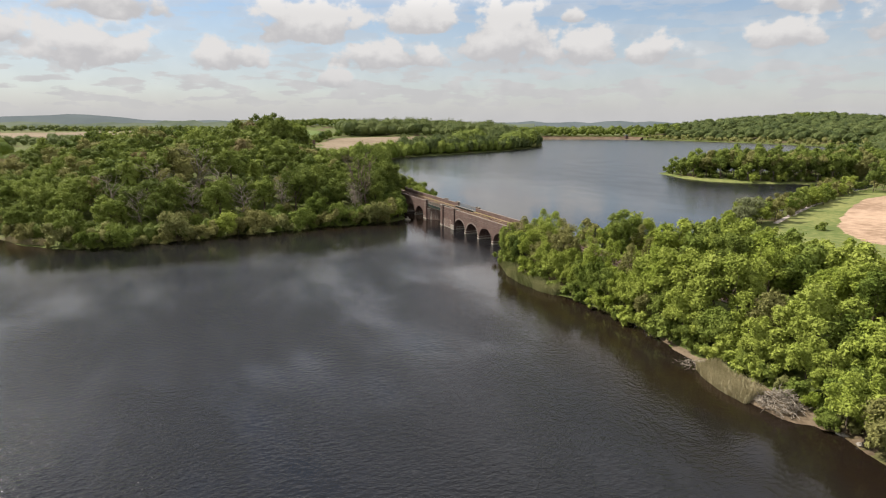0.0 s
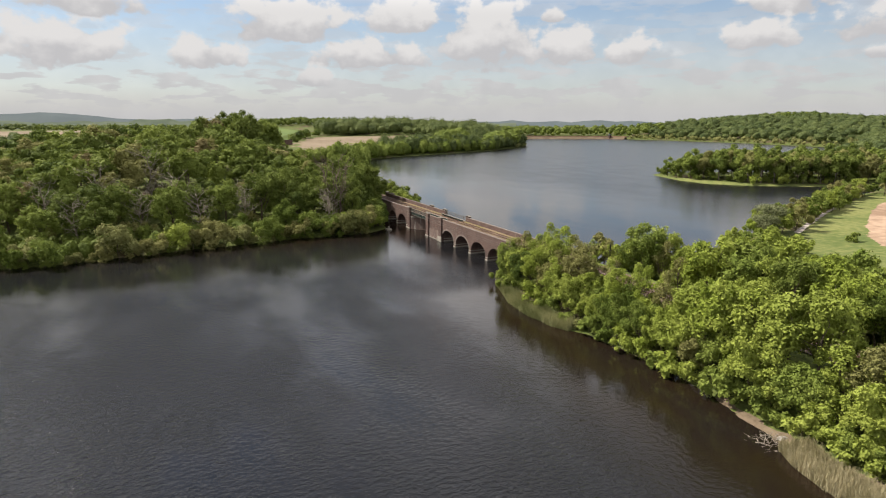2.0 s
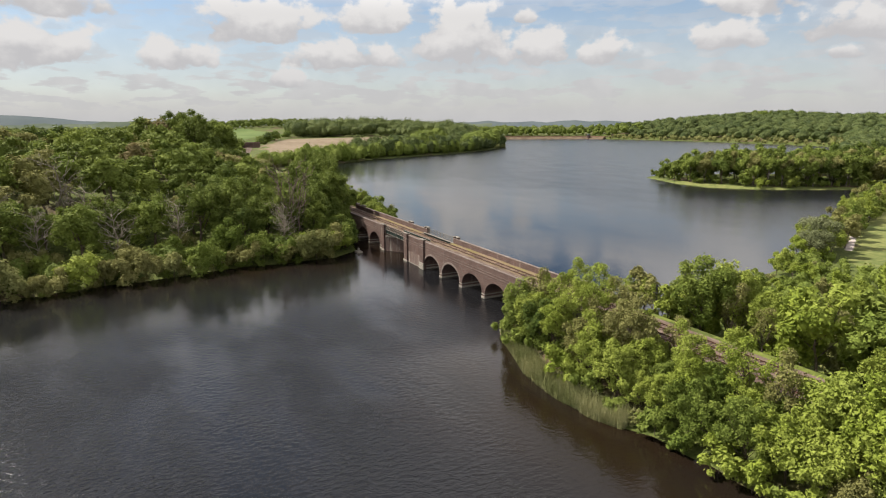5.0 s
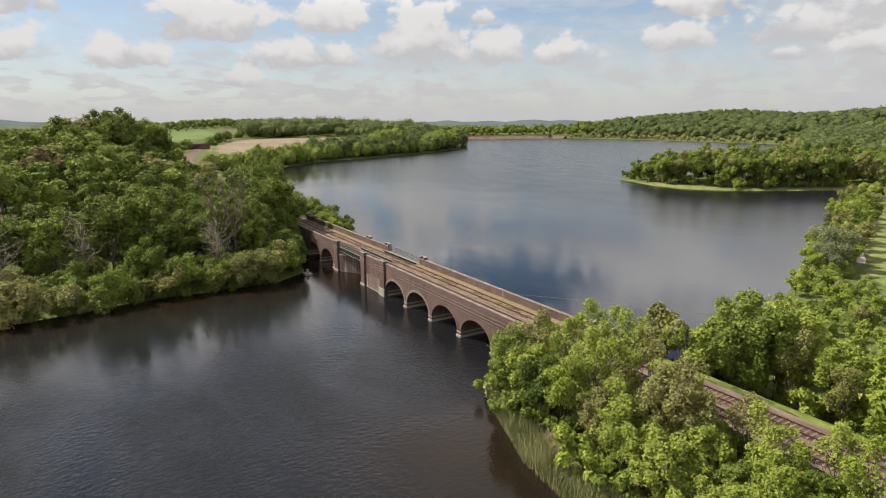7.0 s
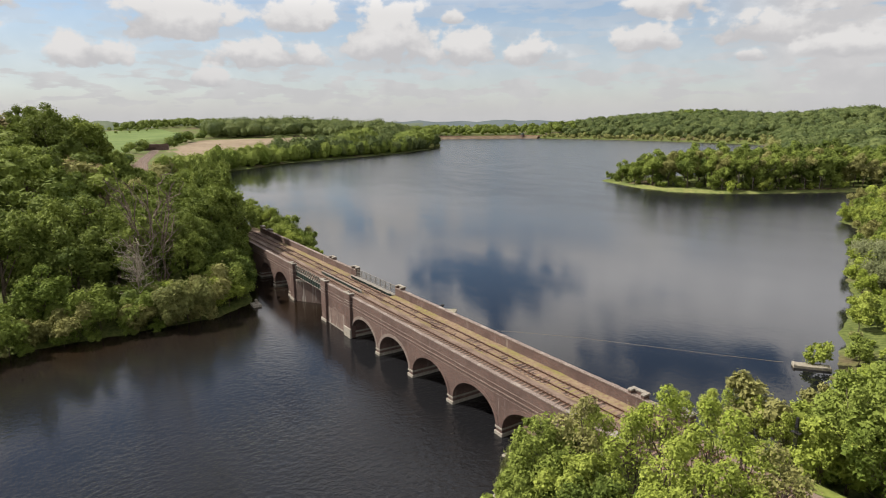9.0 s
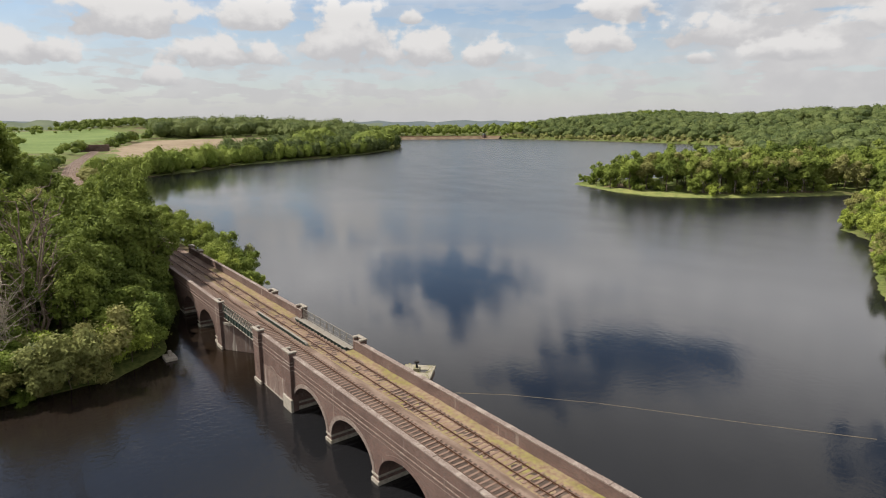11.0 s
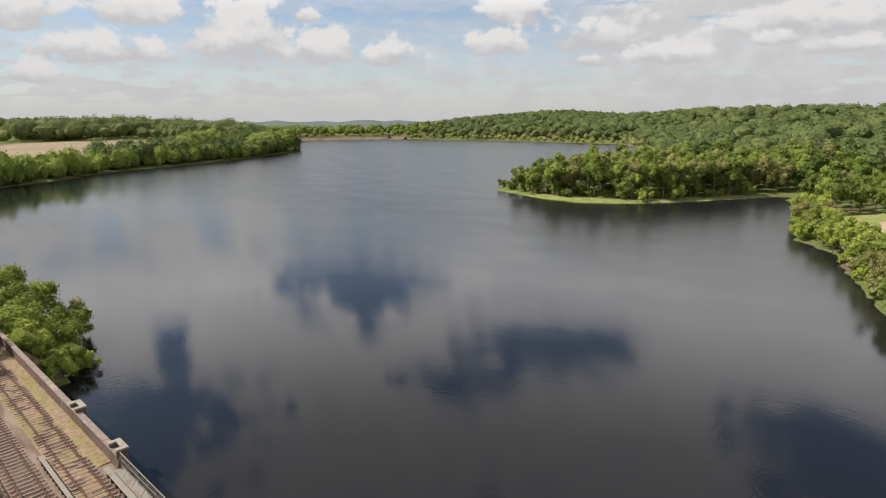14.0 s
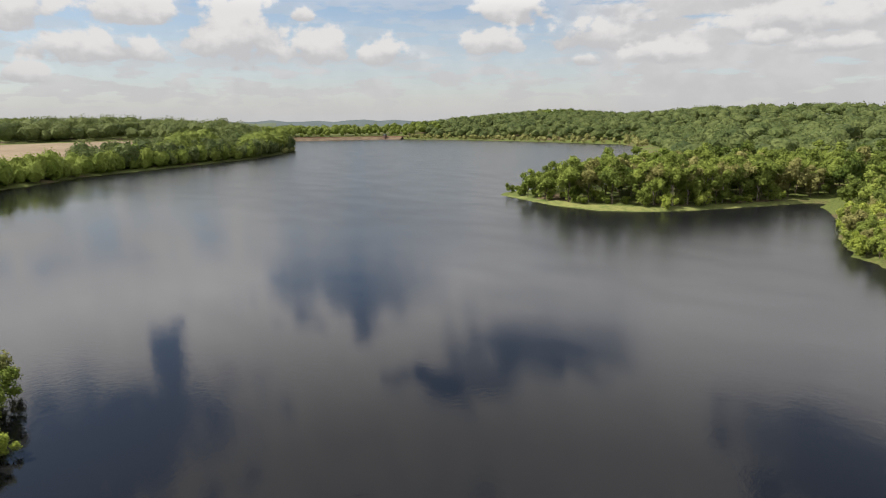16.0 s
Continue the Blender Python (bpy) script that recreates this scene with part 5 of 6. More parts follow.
plant(BUSH[1][3], -15.2, -17.4, 1.22, stretch=0.9, label="large rounded bright willow bush overhanging the water")
plant(BUSH[0][3], -15.5, -27.0, 1.2, stretch=0.9)
for x, y, s in ((-11.0, -23.6, 1.15), (-10.6, -29.5, 1.25), (-17.5, -23.5, 0.95), (-17.5, -30.0, 0.9), (-11.4, -34.0, 1.2)):
    plant(BUSH[rnd.randrange(3)][rnd.choice((0, 1, 2))], x, y, s)
for x, y, s in ((-22.5, -16, 0.85), (-26, -13.5, 0.9), (-29, -13.5, 0.9), (-34, -12.0, 0.8), (-38.5, -8.8, 0.55), (-42, -7.5, 0.9), (-26, -17, 1.4), (-34, -13, 1.3), (-40, -11, 1.3), (-45, -8, 1.2), (-31, -15, 1.3), (-22, -20, 1.3), (-46, -11, 1.4)):
    plant(SHRUB[rnd.randrange(3)][1], x, y, s)
for x, y, s in ((-44.5, -8.2, 1.15), (-50, -10.4, 1.1), (-56, -10.4, 1.06), (-62, -10.2, 1.04), (-68, -8.2, 1.1), (-65, -15, 1.2), (-41, -15, 1.05), (-29, -22, 0.95), (-45, -14, 1.15)):
    plant(OAK[rnd.randrange(4)][0 if rnd.random() < 0.75 else 1], x, y, s)
for x, y, s in ((-24, -22, 0.75), (-33, -18, 0.8), (-41, -17, 1.1), (-52, -14, 1.15), (-31, -27, 0.9), (-47, -20, 0.95), (-60, -12, 0.9), (-66, -14, 1.0), (-74, -12, 1.0)):
    plant(OAK[rnd.randrange(4)][0 if rnd.random() < 0.75 else 1], x, y, s)
EDGE_RING = [(-16, -17), (-13.5, -24), (-12.5, -34), (-13, -48), (-10.5, -62), (-8.5, -80), (-4.5, -100), (-1.5, -115), (-4, -128), (-14, -140), (-32, -150), (-70, -168),
                  (-76, -158), (-40, -138), (-26, -126), (-20, -112), (-22, -96), (-25, -76), (-28, -58), (-29, -44), (-28, -28), (-30, -18)]
# bushes north of the viaduct's west end
for x, y, s, c in ((-49, 9.0, 0.9, 3), (-54, 11.5, 1.15, 3), (-58, 14.5, 1.2, 1), (-63, 13, 1.2, 3), (-69, 14, 1.15, 1), (-76, 12, 1.3, 3), (-84, 12, 1.3, 1), (-47.5, 12.5, 0.6, 0), (-92, 11, 1.3, 3), (-101, 10, 1.4, 1), (-56, 17, 1.1, 3), (-62, 18, 1.1, 0), (-52, 14.5, 1.0, 3)):
    plant(BUSH[rnd.randrange(2)][c if rnd.random() < 0.35 else 1], x - 2.0, y - 1.2, s * (0.92 if x > -60 else 1.1))
for x, y, s, c in ((-43.5, 7.0, 0.7, 3), (-45.5, 9.5, 0.75, 1), (-48, 8.0, 0.8, 3), (-50.5, 10.5, 0.9, 3), (-53, 8, 0.9, 1), (-46, 12, 0.7, 3), (-57, 9, 1.0, 3), (-43, 9.5, 0.55, 0), (-51, 13, 0.8, 3), (-61, 9, 1.0, 1), (-67, 9, 1.0, 3)):
    plant(BUSH[rnd.randrange(3)][c if rnd.random() < 0.4 else 1], x, y, s)
for x, y, s in ((-79, -8.2, 1.05), (-76, 8.8, 0.42), (-86, -8.0, 1.05), (-84, 8.5, 0.5), (-92, 8.0, 0.5), (-94, -8.0, 1.0)):
    plant(OAK[rnd.randrange(4)][1], x, y, s)
for x, y, s in ((-50, -9.5, 0.7), (-57, -8.5, 0.8), (-82, -9, 0.9), (-88, 9, 0.5), (-97, -8.5, 0.9), (-80, 10, 0.4), (-108, 9, 0.5), (-47, -13, 0.8)):
    plant(OAK[rnd.randrange(4)][0 if rnd.random() < 0.75 else 1], x, y, s)
plant(OPEN[0][0], -72, 9.5, 0.8)
for x, y, s in ((-19.5, -13.6, 0.30), (-23.5, -11.8, 0.34), (-27, -10.4, 0.36), (-30.5, -9.2, 0.36), (-34.5, -8.6, 0.40), (-38, -8.0, 0.40), (-41.5, -7.4, 0.42), (-31, -12.5, 0.45), (-36, -11, 0.5)):
    plant(OAK[1][0], x, y, s, label="dark bushy sapling on the bank by the viaduct")
for x, y, s in ((-47.5, -9.4, 0.76), (-53.5, -9.2, 0.8), (-59.5, -9.2, 0.8), (-66, -8.6, 0.8), (-56.5, -9.6, 0.86), (-62.5, -9.4, 0.88), (-69.5, -9.2, 0.88)):
    plant(OAK[2][0], x, y + (0.9 if x < -56 else -0.4), s, stretch=1.44 if x < -56 else 1.32, label="dark full-crowned oak overhanging the railway")
for x, y, s in ((-41.5, 7.6, 0.6), (-40.6, 6.2, 0.42), (-43.4, 5.9, 0.45), (-42.5, 10.2, 0.55), (-46, 6.2, 0.5), (-49.5, 6.3, 0.5), (-45, 14, 0.6)):
    plant(BUSH[rnd.randrange(3)][3], x, y, s)
plant(SHRUB[1][3], 65.0, 47.4, 0.62, 0.3, label="bright bush growing over the concrete jetty")

# bright trees on the railway bank east of the viaduct: south slope
x = 70.5
while x < 226:
    low_spot = 99 < x < 117
    s = rnd.uniform(0.72, 0.86) if x < 84 else rnd.uniform(0.64, 0.78) if x < 93 else rnd.uniform(0.62, 0.74) if low_spot else rnd.uniform(0.86, 0.98) if x < 106 else rnd.uniform(1.02, 1.22)
    if x > 118:
        KIND = BANK
    else:
        KIND = NEAR
    k = NEAR[rnd.randrange(5)][rnd.choices((0, 1, 2, 3), (0.14, 0.42, 0.10, 0.34))[0]] if x < 84 else KIND[rnd.randrange(5)][rnd.choices((0, 1, 2), (0.46, 0.30, 0.24))[0]]
    plant(k, x, (-12.6 if x < 84 else -11.2 if x < 106 else -10.4) + rnd.uniform(-1.0, 1.0), s)
    if not (62 < x < 84):
        y = -14.6 if x < 100 else -13.9 - 0.05 * max(0, x - 130)
        plant(KIND[rnd.choice((1, 3, 0))][rnd.choices((0, 1, 2), (0.6, 0.3, 0.1))[0]], x + rnd.uniform(1, 2.5), y + rnd.uniform(-0.6, 0.8), rnd.uniform(0.68, 0.92))
        plant(SHRUB[rnd.randrange(3)][rnd.choices((0, 1, 3), (0.2, 0.3, 0.5))[0]], x + rnd.uniform(-1, 1), y - 2.2, rnd.uniform(0.6, 0.9))
    else:
        plant(SHRUB[rnd.randrange(3)][rnd.choice((1, 3))], x + rnd.uniform(0, 2), -13.8, rnd.uniform(0.6, 0.8))
    if x > 120 and not 124 < x < 142:
        plant(KIND[rnd.choice((1, 3))][rnd.choice((0, 0, 1))], x + rnd.uniform(1, 3), -6.6, rnd.uniform(0.6, 0.85))
    x += rnd.uniform(3.2, 4.4)
for x, y, s, c in ((168.5, -20.0, 0.7, 0), (171.5, -21.0, 0.85, 0), (175, -22.4, 0.9, 2), (179, -23.5, 0.95, 0), (183, -24.5, 0.9, 0)):
    plant(BANK[rnd.randrange(5)][c], x, y, s, label="leafy tree leaning out over the beach")
for x, y, s in ((165.5, -20.2, 0.5), (167, -21.2, 0.45), (163.2, -18.6, 0.5), (155, -17.8, 0.55), (151, -16.6, 0.6), (147.5, -16.4, 0.5), (142, -16.4, 0.45), (138, -15.4, 0.5)):
    plant(BUSH[rnd.randrange(3)][rnd.choice((1, 3))], x, y, s)
for x, y, s in ((69.4, -10.4, 0.8), (72.4, -12.0, 0.82), (70.6, -13.2, 0.7)):
    plant(NEAR[1][3], x, y, s, label="dark leafy tree hiding the viaduct's last arch")
for x, y, s in ((69.6, -7.6, 0.58), (72.0, -8.4, 0.72), (77.5, -6.6, 0.92), (75, -6.8, 0.72), (81.0, -6.2, 0.85), (84.0, -6.3, 0.9), (86.6, -6.6, 0.85), (89, -7.6, 0.66), (85, -9, 0.85), (80, -9.5, 0.88), (82.5, -10.5, 0.88), (76.5, -9.6, 0.85), (86, -10.5, 0.8), (89, -13.5, 0.9), (96, -9.5, 0.6), (104, -9.0, 0.7), (72, -10.5, 0.9), (99, -7.6, 0.72), (102, -9.4, 0.8), (107, -7.8, 0.75), (110, -9.6, 0.85), (113.5, -8.0, 0.8), (116, -10.0, 0.9), (94, -7.4, 0.6)):
    plant(OPEN[rnd.randrange(2)][rnd.choice((0, 0, 1))], x, y, s)
# north slope
for x, y, s, c in ((82.8, 13.6, 1.10, 1), (86.4, 11.6, 1.14, 1), (89, 15.5, 1.05, 0), (97, 14, 0.9, 0), (104, 11, 0.8, 0), (112, 13, 0.9, 1), (122, 9.5, 1.0, 0), (130, 13.4, 1.1, 0),
                   (137, 10, 0.9, 1), (143, 12, 1.0, 0), (150, 10, 1.05, 0), (158, 12, 1.1, 0), (166, 10, 1.0, 1), (175, 12, 1.1, 0), (184, 11, 1.1, 0), (194, 12, 1.1, 0), (204, 10, 1.1, 1), (117, 7.5, 0.8, 0)):
    plant((NEAR if x < 118 else BANK)[rnd.randrange(5)][c], x, y, s * 1.1)
for x in (126, 134, 146, 154, 162, 170, 190):
    plant(BANK[rnd.randrange(5)][rnd.choice((0, 0, 1))], x, 7.4 + rnd.uniform(-0.4, 0.6), 1.0)
for x, y, s in ((92, 12.5, 0.95), (88, 16, 0.9), (99, 10, 0.7)):
    plant(OPEN[rnd.randrange(2)][1], x, y, s)
for x, y in scatter([(74, 9), (210, 9), (210, 36), (150, 40), (104, 58), (84, 70), (72, 70), (76, 40)], 4.9, 21, 5000):
    k = LITE[rnd.randrange(3)][rnd.choices((0, 1, 2), (0.6, 0.25, 0.15))[0]] if rnd.random() < 0.55 else SHRUB[rnd.randrange(3)][rnd.choice((1, 3, 3, 0))]
    plant(k, x, y, rnd.uniform(1.1, 1.42) if y < 28 and x > 104 else rnd.uniform(0.55, 0.85) if y < 26 or x > 104 else rnd.uniform(0.36, 0.55))

for x, y, s in ((62.0, -7.6, 0.36), (62.8, -9.6, 0.42), (64.2, -11.4, 0.6), (66.4, -13.2, 0.6), (69, -14.6, 0.6), (73, -15.2, 0.6)):
    plant(SHRUB[rnd.randrange(3)][1], x, y, s)
plant(SHRUB[0][1], 75, 106, 0.75)
for x, y, s in ((69.5, 7.8, 0.36), (72, 8.4, 0.46), (74.5, 8.0, 0.52), (77, 8.8, 0.55), (79.3, 8.2, 0.5), (82.8, 8.4, 0.45), (75.5, 10.5, 0.6), (71, 10.2, 0.5), (79, 11, 0.6)):
    plant(OPEN[rnd.randrange(2)][0], x, y, s)
for x, y, s in ((70.6, 7.2, 0.36), (73.2, 9.4, 0.5), (76, 7.4, 0.42), (78.2, 9.8, 0.5), (81.8, 9.6, 0.5)):
    plant(SHRUB[rnd.randrange(3)][rnd.choice((1, 3))], x, y, s)
# trees along the eastern shore
WILLOW = make_tree("willow_tree", 77, 9.5, 4.4, 0.8, 46, 5200, 0.22, (LEAF_SALLOW,), BARK, "broad grey-green willow leaning over the shore", "tree", "trees of the eastern shore", 0.25, ICO1, 0.5)
EAST = [(70, 54), (64, 70), (55, 94), (43, 120), (32, 148), (18, 178), (5, 194), (-3, 224), (2, 236), (14, 200), (26, 178), (39, 146), (49, 120), (60, 92), (74, 60)]
for x, y in scatter(EAST, 5.0, 8, 5000):
    if rnd.random() < 0.7:
        plant(LITE[rnd.randrange(3)][rnd.choices((0, 1, 2), (0.45, 0.35, 0.2))[0]], x, y, rnd.uniform(0.7, 1.05) * (0.48 if y < 84 else 0.85))
    else:
        plant(SHRUB[rnd.randrange(3)][rnd.choice((0, 1, 3))], x, y, rnd.uniform(0.8, 1.2))
for x, y, s in ((54, 96, 1.15), (50, 101, 1.1), (57, 90, 0.9)):
    plant(WILLOW[0], x, y, s, label="broad grey-green willow leaning over the shore")

fringe = [(73, 30), (70, 42), (62, 64), (57, 76), (52, 90), (46, 104), (40, 116), (34, 130), (29, 144), (24, 158), (18, 176), (11, 186), (3, 194), (-1, 208), (-4, 222), (-7, 236), (-10, 250)]
for (ax, ay), (bx, by) in zip(fringe, fringe[1:]):
    n = max(1, int(math.hypot(bx - ax, by - ay) / 4.0))
    for k in range(n):
        x, y = ax + (bx - ax) * k / n, ay + (by - ay) * k / n
        kind = SHRUB[rnd.randrange(3)][rnd.choice((0, 1, 3, 3))] if rnd.random() < 0.5 else LITE[rnd.randrange(3)][rnd.choices((0, 1, 2), (0.5, 0.35, 0.15))[0]]
        plant(kind, x + rnd.uniform(0.5, 3.0), y + rnd.uniform(-1, 1), rnd.uniform(0.75, 1.05) * (0.55 if y < 82 else 0.8))

# wooded peninsula
PEN = [(-151, 242), (-120, 230), (-96, 230), (-80, 240), (-68, 252), (-54, 274), (-42, 297), (-30, 312), (0, 330), (-20, 380), (-112, 350), (-140, 290), (-152, 252)]
for x, y in scatter(PEN, 7.4, 5, 5000):
    edge = x < -118
    if x < -138:
        plant(BUSH[rnd.randrange(3)][rnd.choice((1, 1, 2))], x, y, rnd.uniform(0.9, 1.5))
        continue
    plant(FARTREE[rnd.randrange(3)][rnd.choices((0, 1, 2), (0.50, 0.42, 0.08))[0]], x, y, rnd.uniform(0.6, 0.85) if edge else rnd.uniform(0.85, 1.1))
TALL = make_tree("pale_stemmed_tree", 108, 19.0, 4.6, 8.5, 18, 700, 0.56, (LEAF_OLIVE, LEAF_MID), BARK_PALE, "tall lakeside tree with pale bare stem", "tree", "trees of the far shores", 0.34, ICO1, 0.7, 0.85, 5, (0.20, 0.34))
for k, (x, y) in enumerate(((-76, 246), (-71, 252), (-66, 257), (-61, 264), (-57, 271), (-69, 249), (-52, 280), (-48, 287))):
    plant(TALL[k % 2], x, y, 0.95)
for x, y in scatter([(-150, 242), (-100, 228), (-70, 240), (-40, 292), (-30, 306), (-46, 300), (-84, 244), (-130, 244)], 7.0, 6, 900):
    plant(SHRUB[rnd.randrange(3)][rnd.choice((1, 1, 3))], x, y, rnd.uniform(0.7, 1.3))
# bushes hanging over the eastern shore
shore_line = [(-12, 258), (-7, 235), (2, 204), (9, 193), (17, 177), (23, 163), (30, 150), (38, 132)]
for (ax, ay), (bx, by) in zip(shore_line, shore_line[1:]):
    n = max(2, int(math.hypot(bx - ax, by - ay) / 4.5))
    for k in range(n):
        x, y = ax + (bx - ax) * k / n + rnd.uniform(1.2, 4.0), ay + (by - ay) * k / n
        plant(FARTREE[rnd.randrange(2)][rnd.choice((0, 1, 1))], x + 1.0, y, rnd.uniform(0.30, 0.52), label="bushy young tree leaning over the eastern shore")
# inlet and slope behind the eastern shore
for x, y in scatter([(-18, 300), (-6, 252), (4, 240), (24, 262), (60, 300), (90, 330), (40, 360), (-10, 330)], 8.0, 9, 1500):
    plant(FARTREE[rnd.randrange(3)][rnd.choices((0, 1, 2), (0.2, 0.5, 0.3))[0]], x, y, rnd.uniform(0.5, 0.85))


ICO3 = ico(3)


def far_wood(name, ring, gap, height, label, seed, mat, leaves=24, leaf=2.2, tries=30000, low=0.25, wide=1.0, core=ICO2):
    """A far wood as one joined mesh: each crown a bumpy dome of its own, ragged with leaf sprays."""
    pts = scatter(ring, gap, seed, tries)
    if not pts:
        return
    rng = np.random.default_rng(seed)
    P = np.array(pts)
    Z = land_height(P[:, 0], P[:, 1])
    protos = []
    for k in range(10):
        r = min(gap * rng.uniform(0.46, 0.76), height * rng.uniform(0.42, 0.58)) * wide
        deep = height * (1 - low) / 2
        bv = core[0]
        lump = np.ones(len(bv))
        for j in range(9):
            d = rng.normal(size=3)
            d /= np.linalg.norm(d)
            lump += rng.uniform(0.08, 0.26) * np.exp(-(1 - bv @ d) / rng.uniform(0.05, 0.14))
        lump *= rng.uniform(0.84, 1.10, len(bv)) * 0.80
        size = np.array((r, r, deep))
        dome = bv * lump[:, None] * size + (0, 0, height - deep)
        n = leaves * 2
        d = rng.normal(size=(n, 3)) + (0, 0, 0.35)
        d /= np.linalg.norm(d, axis=1)[:, None]
        p = d * size * rng.uniform(0.80, 1.16, (n, 1)) + (0, 0, height - deep)
        a = np.cross(d + rng.normal(size=(n, 3)) * 0.6, rng.normal(size=(n, 3)))
        a /= np.linalg.norm(a, axis=1)[:, None]
        b = np.cross(d + rng.normal(size=(n, 3)) * 0.4, a)
        b /= np.linalg.norm(b, axis=1)[:, None]
        q = leaf * 0.55 * rng.uniform(0.6, 1.3, (n, 1))
        lv = np.stack([p - a * q, p + a * q * 0.5 + b * q * 0.8, p + a * q * 0.7 - b * q * 0.7], 1).reshape(-1, 3)
        protos.append((np.concatenate([dome, lv]), core[1], np.arange(3 * n).reshape(-1, 3) + len(dome)))
    V, F, off = [], [], 0
    for (x, y), z in zip(pts, Z):
        v, cf, lf = protos[int(rng.integers(10))]
        a, s = rng.uniform(0, 6.28), rng.uniform(0.50, 1.24)
        c, n = math.cos(a), math.sin(a)
        V.append(np.stack([(v[:, 0] * c - v[:, 1] * n) * s + x, (v[:, 0] * n + v[:, 1] * c) * s + y, v[:, 2] * s + z - 0.3], 1))
        F += (cf + off).tolist() + (lf + off).tolist()
        off += len(v)
    ob = new(name, mesh_from(name, np.concatenate(V).tolist(), F, mat))
    tagged(ob, label, "woodland", kind="stuff")


far_wood("railway_wood", [(-185, -8), (-185, -200), (-330, -170), (-420, -60), (-480, 30), (-350, 4), (-260, -6)], 9, 10, "mixed wood beside the far railway", 31, LEAF_DARK, 34, 1.2, 6000)
far_wood("railside_scrub", [(-100, 8), (-250, 9), (-345, 22), (-372, 50), (-440, 120), (-470, 110), (-400, 40), (-330, 12), (-100, 7)], 5.5, 7.0, "scrub along the railway and the west shore", 32, LEAF_OLIVE, 60, 0.9, 9000, 0.0, 1.4, ICO3)
far_wood("railway_willows", [(-335, 20), (-372, 46), (-385, 80), (-415, 98), (-445, 96), (-405, 55), (-372, 34)], 6.0, 12, "tall scrub between railway and west shore", 58, LEAF_MID, 80, 1.1, 3000, 0.0, 1.4, ICO3)
far_wood("west_shore_scrub", [(-366, 56), (-390, 90), (-442, 140), (-492, 240), (-545, 335), (-585, 350), (-520, 230), (-470, 140), (-420, 90)], 6.5, 15, "willow scrub on the western shore", 33, LEAF_MID, 80, 1.3, 9000, 0.0, 1.4, ICO3)
far_wood("spit_wood", [(-462, 150), (-494, 238), (-545, 335), (-592, 392), (-625, 425), (-660, 450), (-780, 470), (-700, 380), (-620, 290), (-560, 200), (-505, 150)], 9.0, 17, "wooded spit reaching into the reservoir", 34, LEAF_FAR, 90, 1.7, 7000, 0.05, 1.3, ICO3)
far_wood("spit_reeds", [(-600, 398), (-632, 438), (-648, 446), (-700, 462), (-660, 440), (-620, 400)], 6.0, 5.0, "pale willow scrub at the tip of the spit", 35, LEAF_WILLOW, 40, 1.0, 4000, 0.05)
far_wood("spit_oaks", [(-520, 240), (-560, 330), (-600, 390), (-640, 440), (-690, 450), (-640, 370), (-580, 270)], 24, 23, "dark oaks standing above the shore scrub", 54, LEAF_DARK, 110, 1.5, 3000, 0.02, 1.2, ICO3)
far_wood("hilltop_pines", [(-960, 1370), (-840, 1350), (-790, 1390), (-860, 1430), (-960, 1420)], 13, 17, "dark pines crowning the northern hill", 55, LEAF_DARK, 40, 2.2, 2000, 0.3, 0.9)
far_wood("hilltop_wood", [(-900, 186), (-868, 240), (-845, 330), (-780, 350), (-720, 400), (-790, 480), (-1000, 600), (-1160, 460), (-1160, 235)], 14.0, 25, "mature wood behind the ploughed field", 36, LEAF_FAR, 80, 2.1, 6000, 0.1, 1.5)
far_wood("hedgerow_trees", [(-590, 22), (-740, 84), (-890, 150), (-1300, 380), (-1340, 400), (-1330, 420), (-890, 176), (-740, 100), (-590, 42)], 13, 13, "hedgerow trees between fields", 37, LEAF_DARK, 60, 1.8, 3000)
far_wood("western_hedges", [(-460, -120), (-700, -230), (-1300, -240), (-1900, -500), (-1900, 300), (-1500, 240), (-1200, 20), (-800, 20), (-600, 0)], 34, 11, "scattered hedgerow trees and copses on farmland", 38, LEAF_DARK, 30, 1.9, 6000)
far_wood("south_west_wood", [(-420, -230), (-700, -300), (-900, -700), (-500, -700), (-300, -420)], 22, 15, "wood beyond the western farmland", 44, LEAF_DARK, 24, 1.5, 6000)
far_wood("horizon_wood", [(-1470, 120), (-1450, 350), (-1540, 400), (-1650, 330), (-1620, 120)], 13, 17, "dark wood on the western skyline", 48, LEAF_DARK, 26, 2.2, 3000)
far_wood("dam_wood", [(-1075, 640), (-1030, 740), (-965, 880), (-890, 900), (-860, 930), (-900, 1000), (-1060, 960), (-1200, 800), (-1160, 620)], 13, 21, "dark trees behind the dam", 39, LEAF_DARK, 30, 2.4, 6000)
far_wood("north_shore_scrub", [(-905, 880), (-776, 893), (-640, 893), (-508, 873), (-400, 853), (-335, 770), (-300, 800), (-380, 880), (-640, 925), (-905, 910)], 11, 8, "bright willow scrub on the northern shore", 40, LEAF_WILLOW, 46, 1.8, 6000, 0.05)
far_wood("north_wood", [(-850, 905), (-640, 915), (-400, 875), (-330, 800), (-250, 640), (-150, 440), (-110, 370), (0, 350), (200, 380), (420, 500), (500, 950), (250, 1220), (-500, 1340), (-900, 1500), (-1150, 1480), (-1120, 1100)], 12.5, 16, "wooded hills rising behind the reservoir", 41, LEAF_FAR, 30, 2.1, 22000, 0.1, 1.25)
far_wood("east_wood", [(60, 235), (130, 225), (200, 140), (215, 40), (330, 30), (480, 200), (420, 480), (180, 360), (110, 330)], 13.5, 12, "hedges and copses behind the meadow", 42, LEAF_MID, 30, 1.9, 2600)

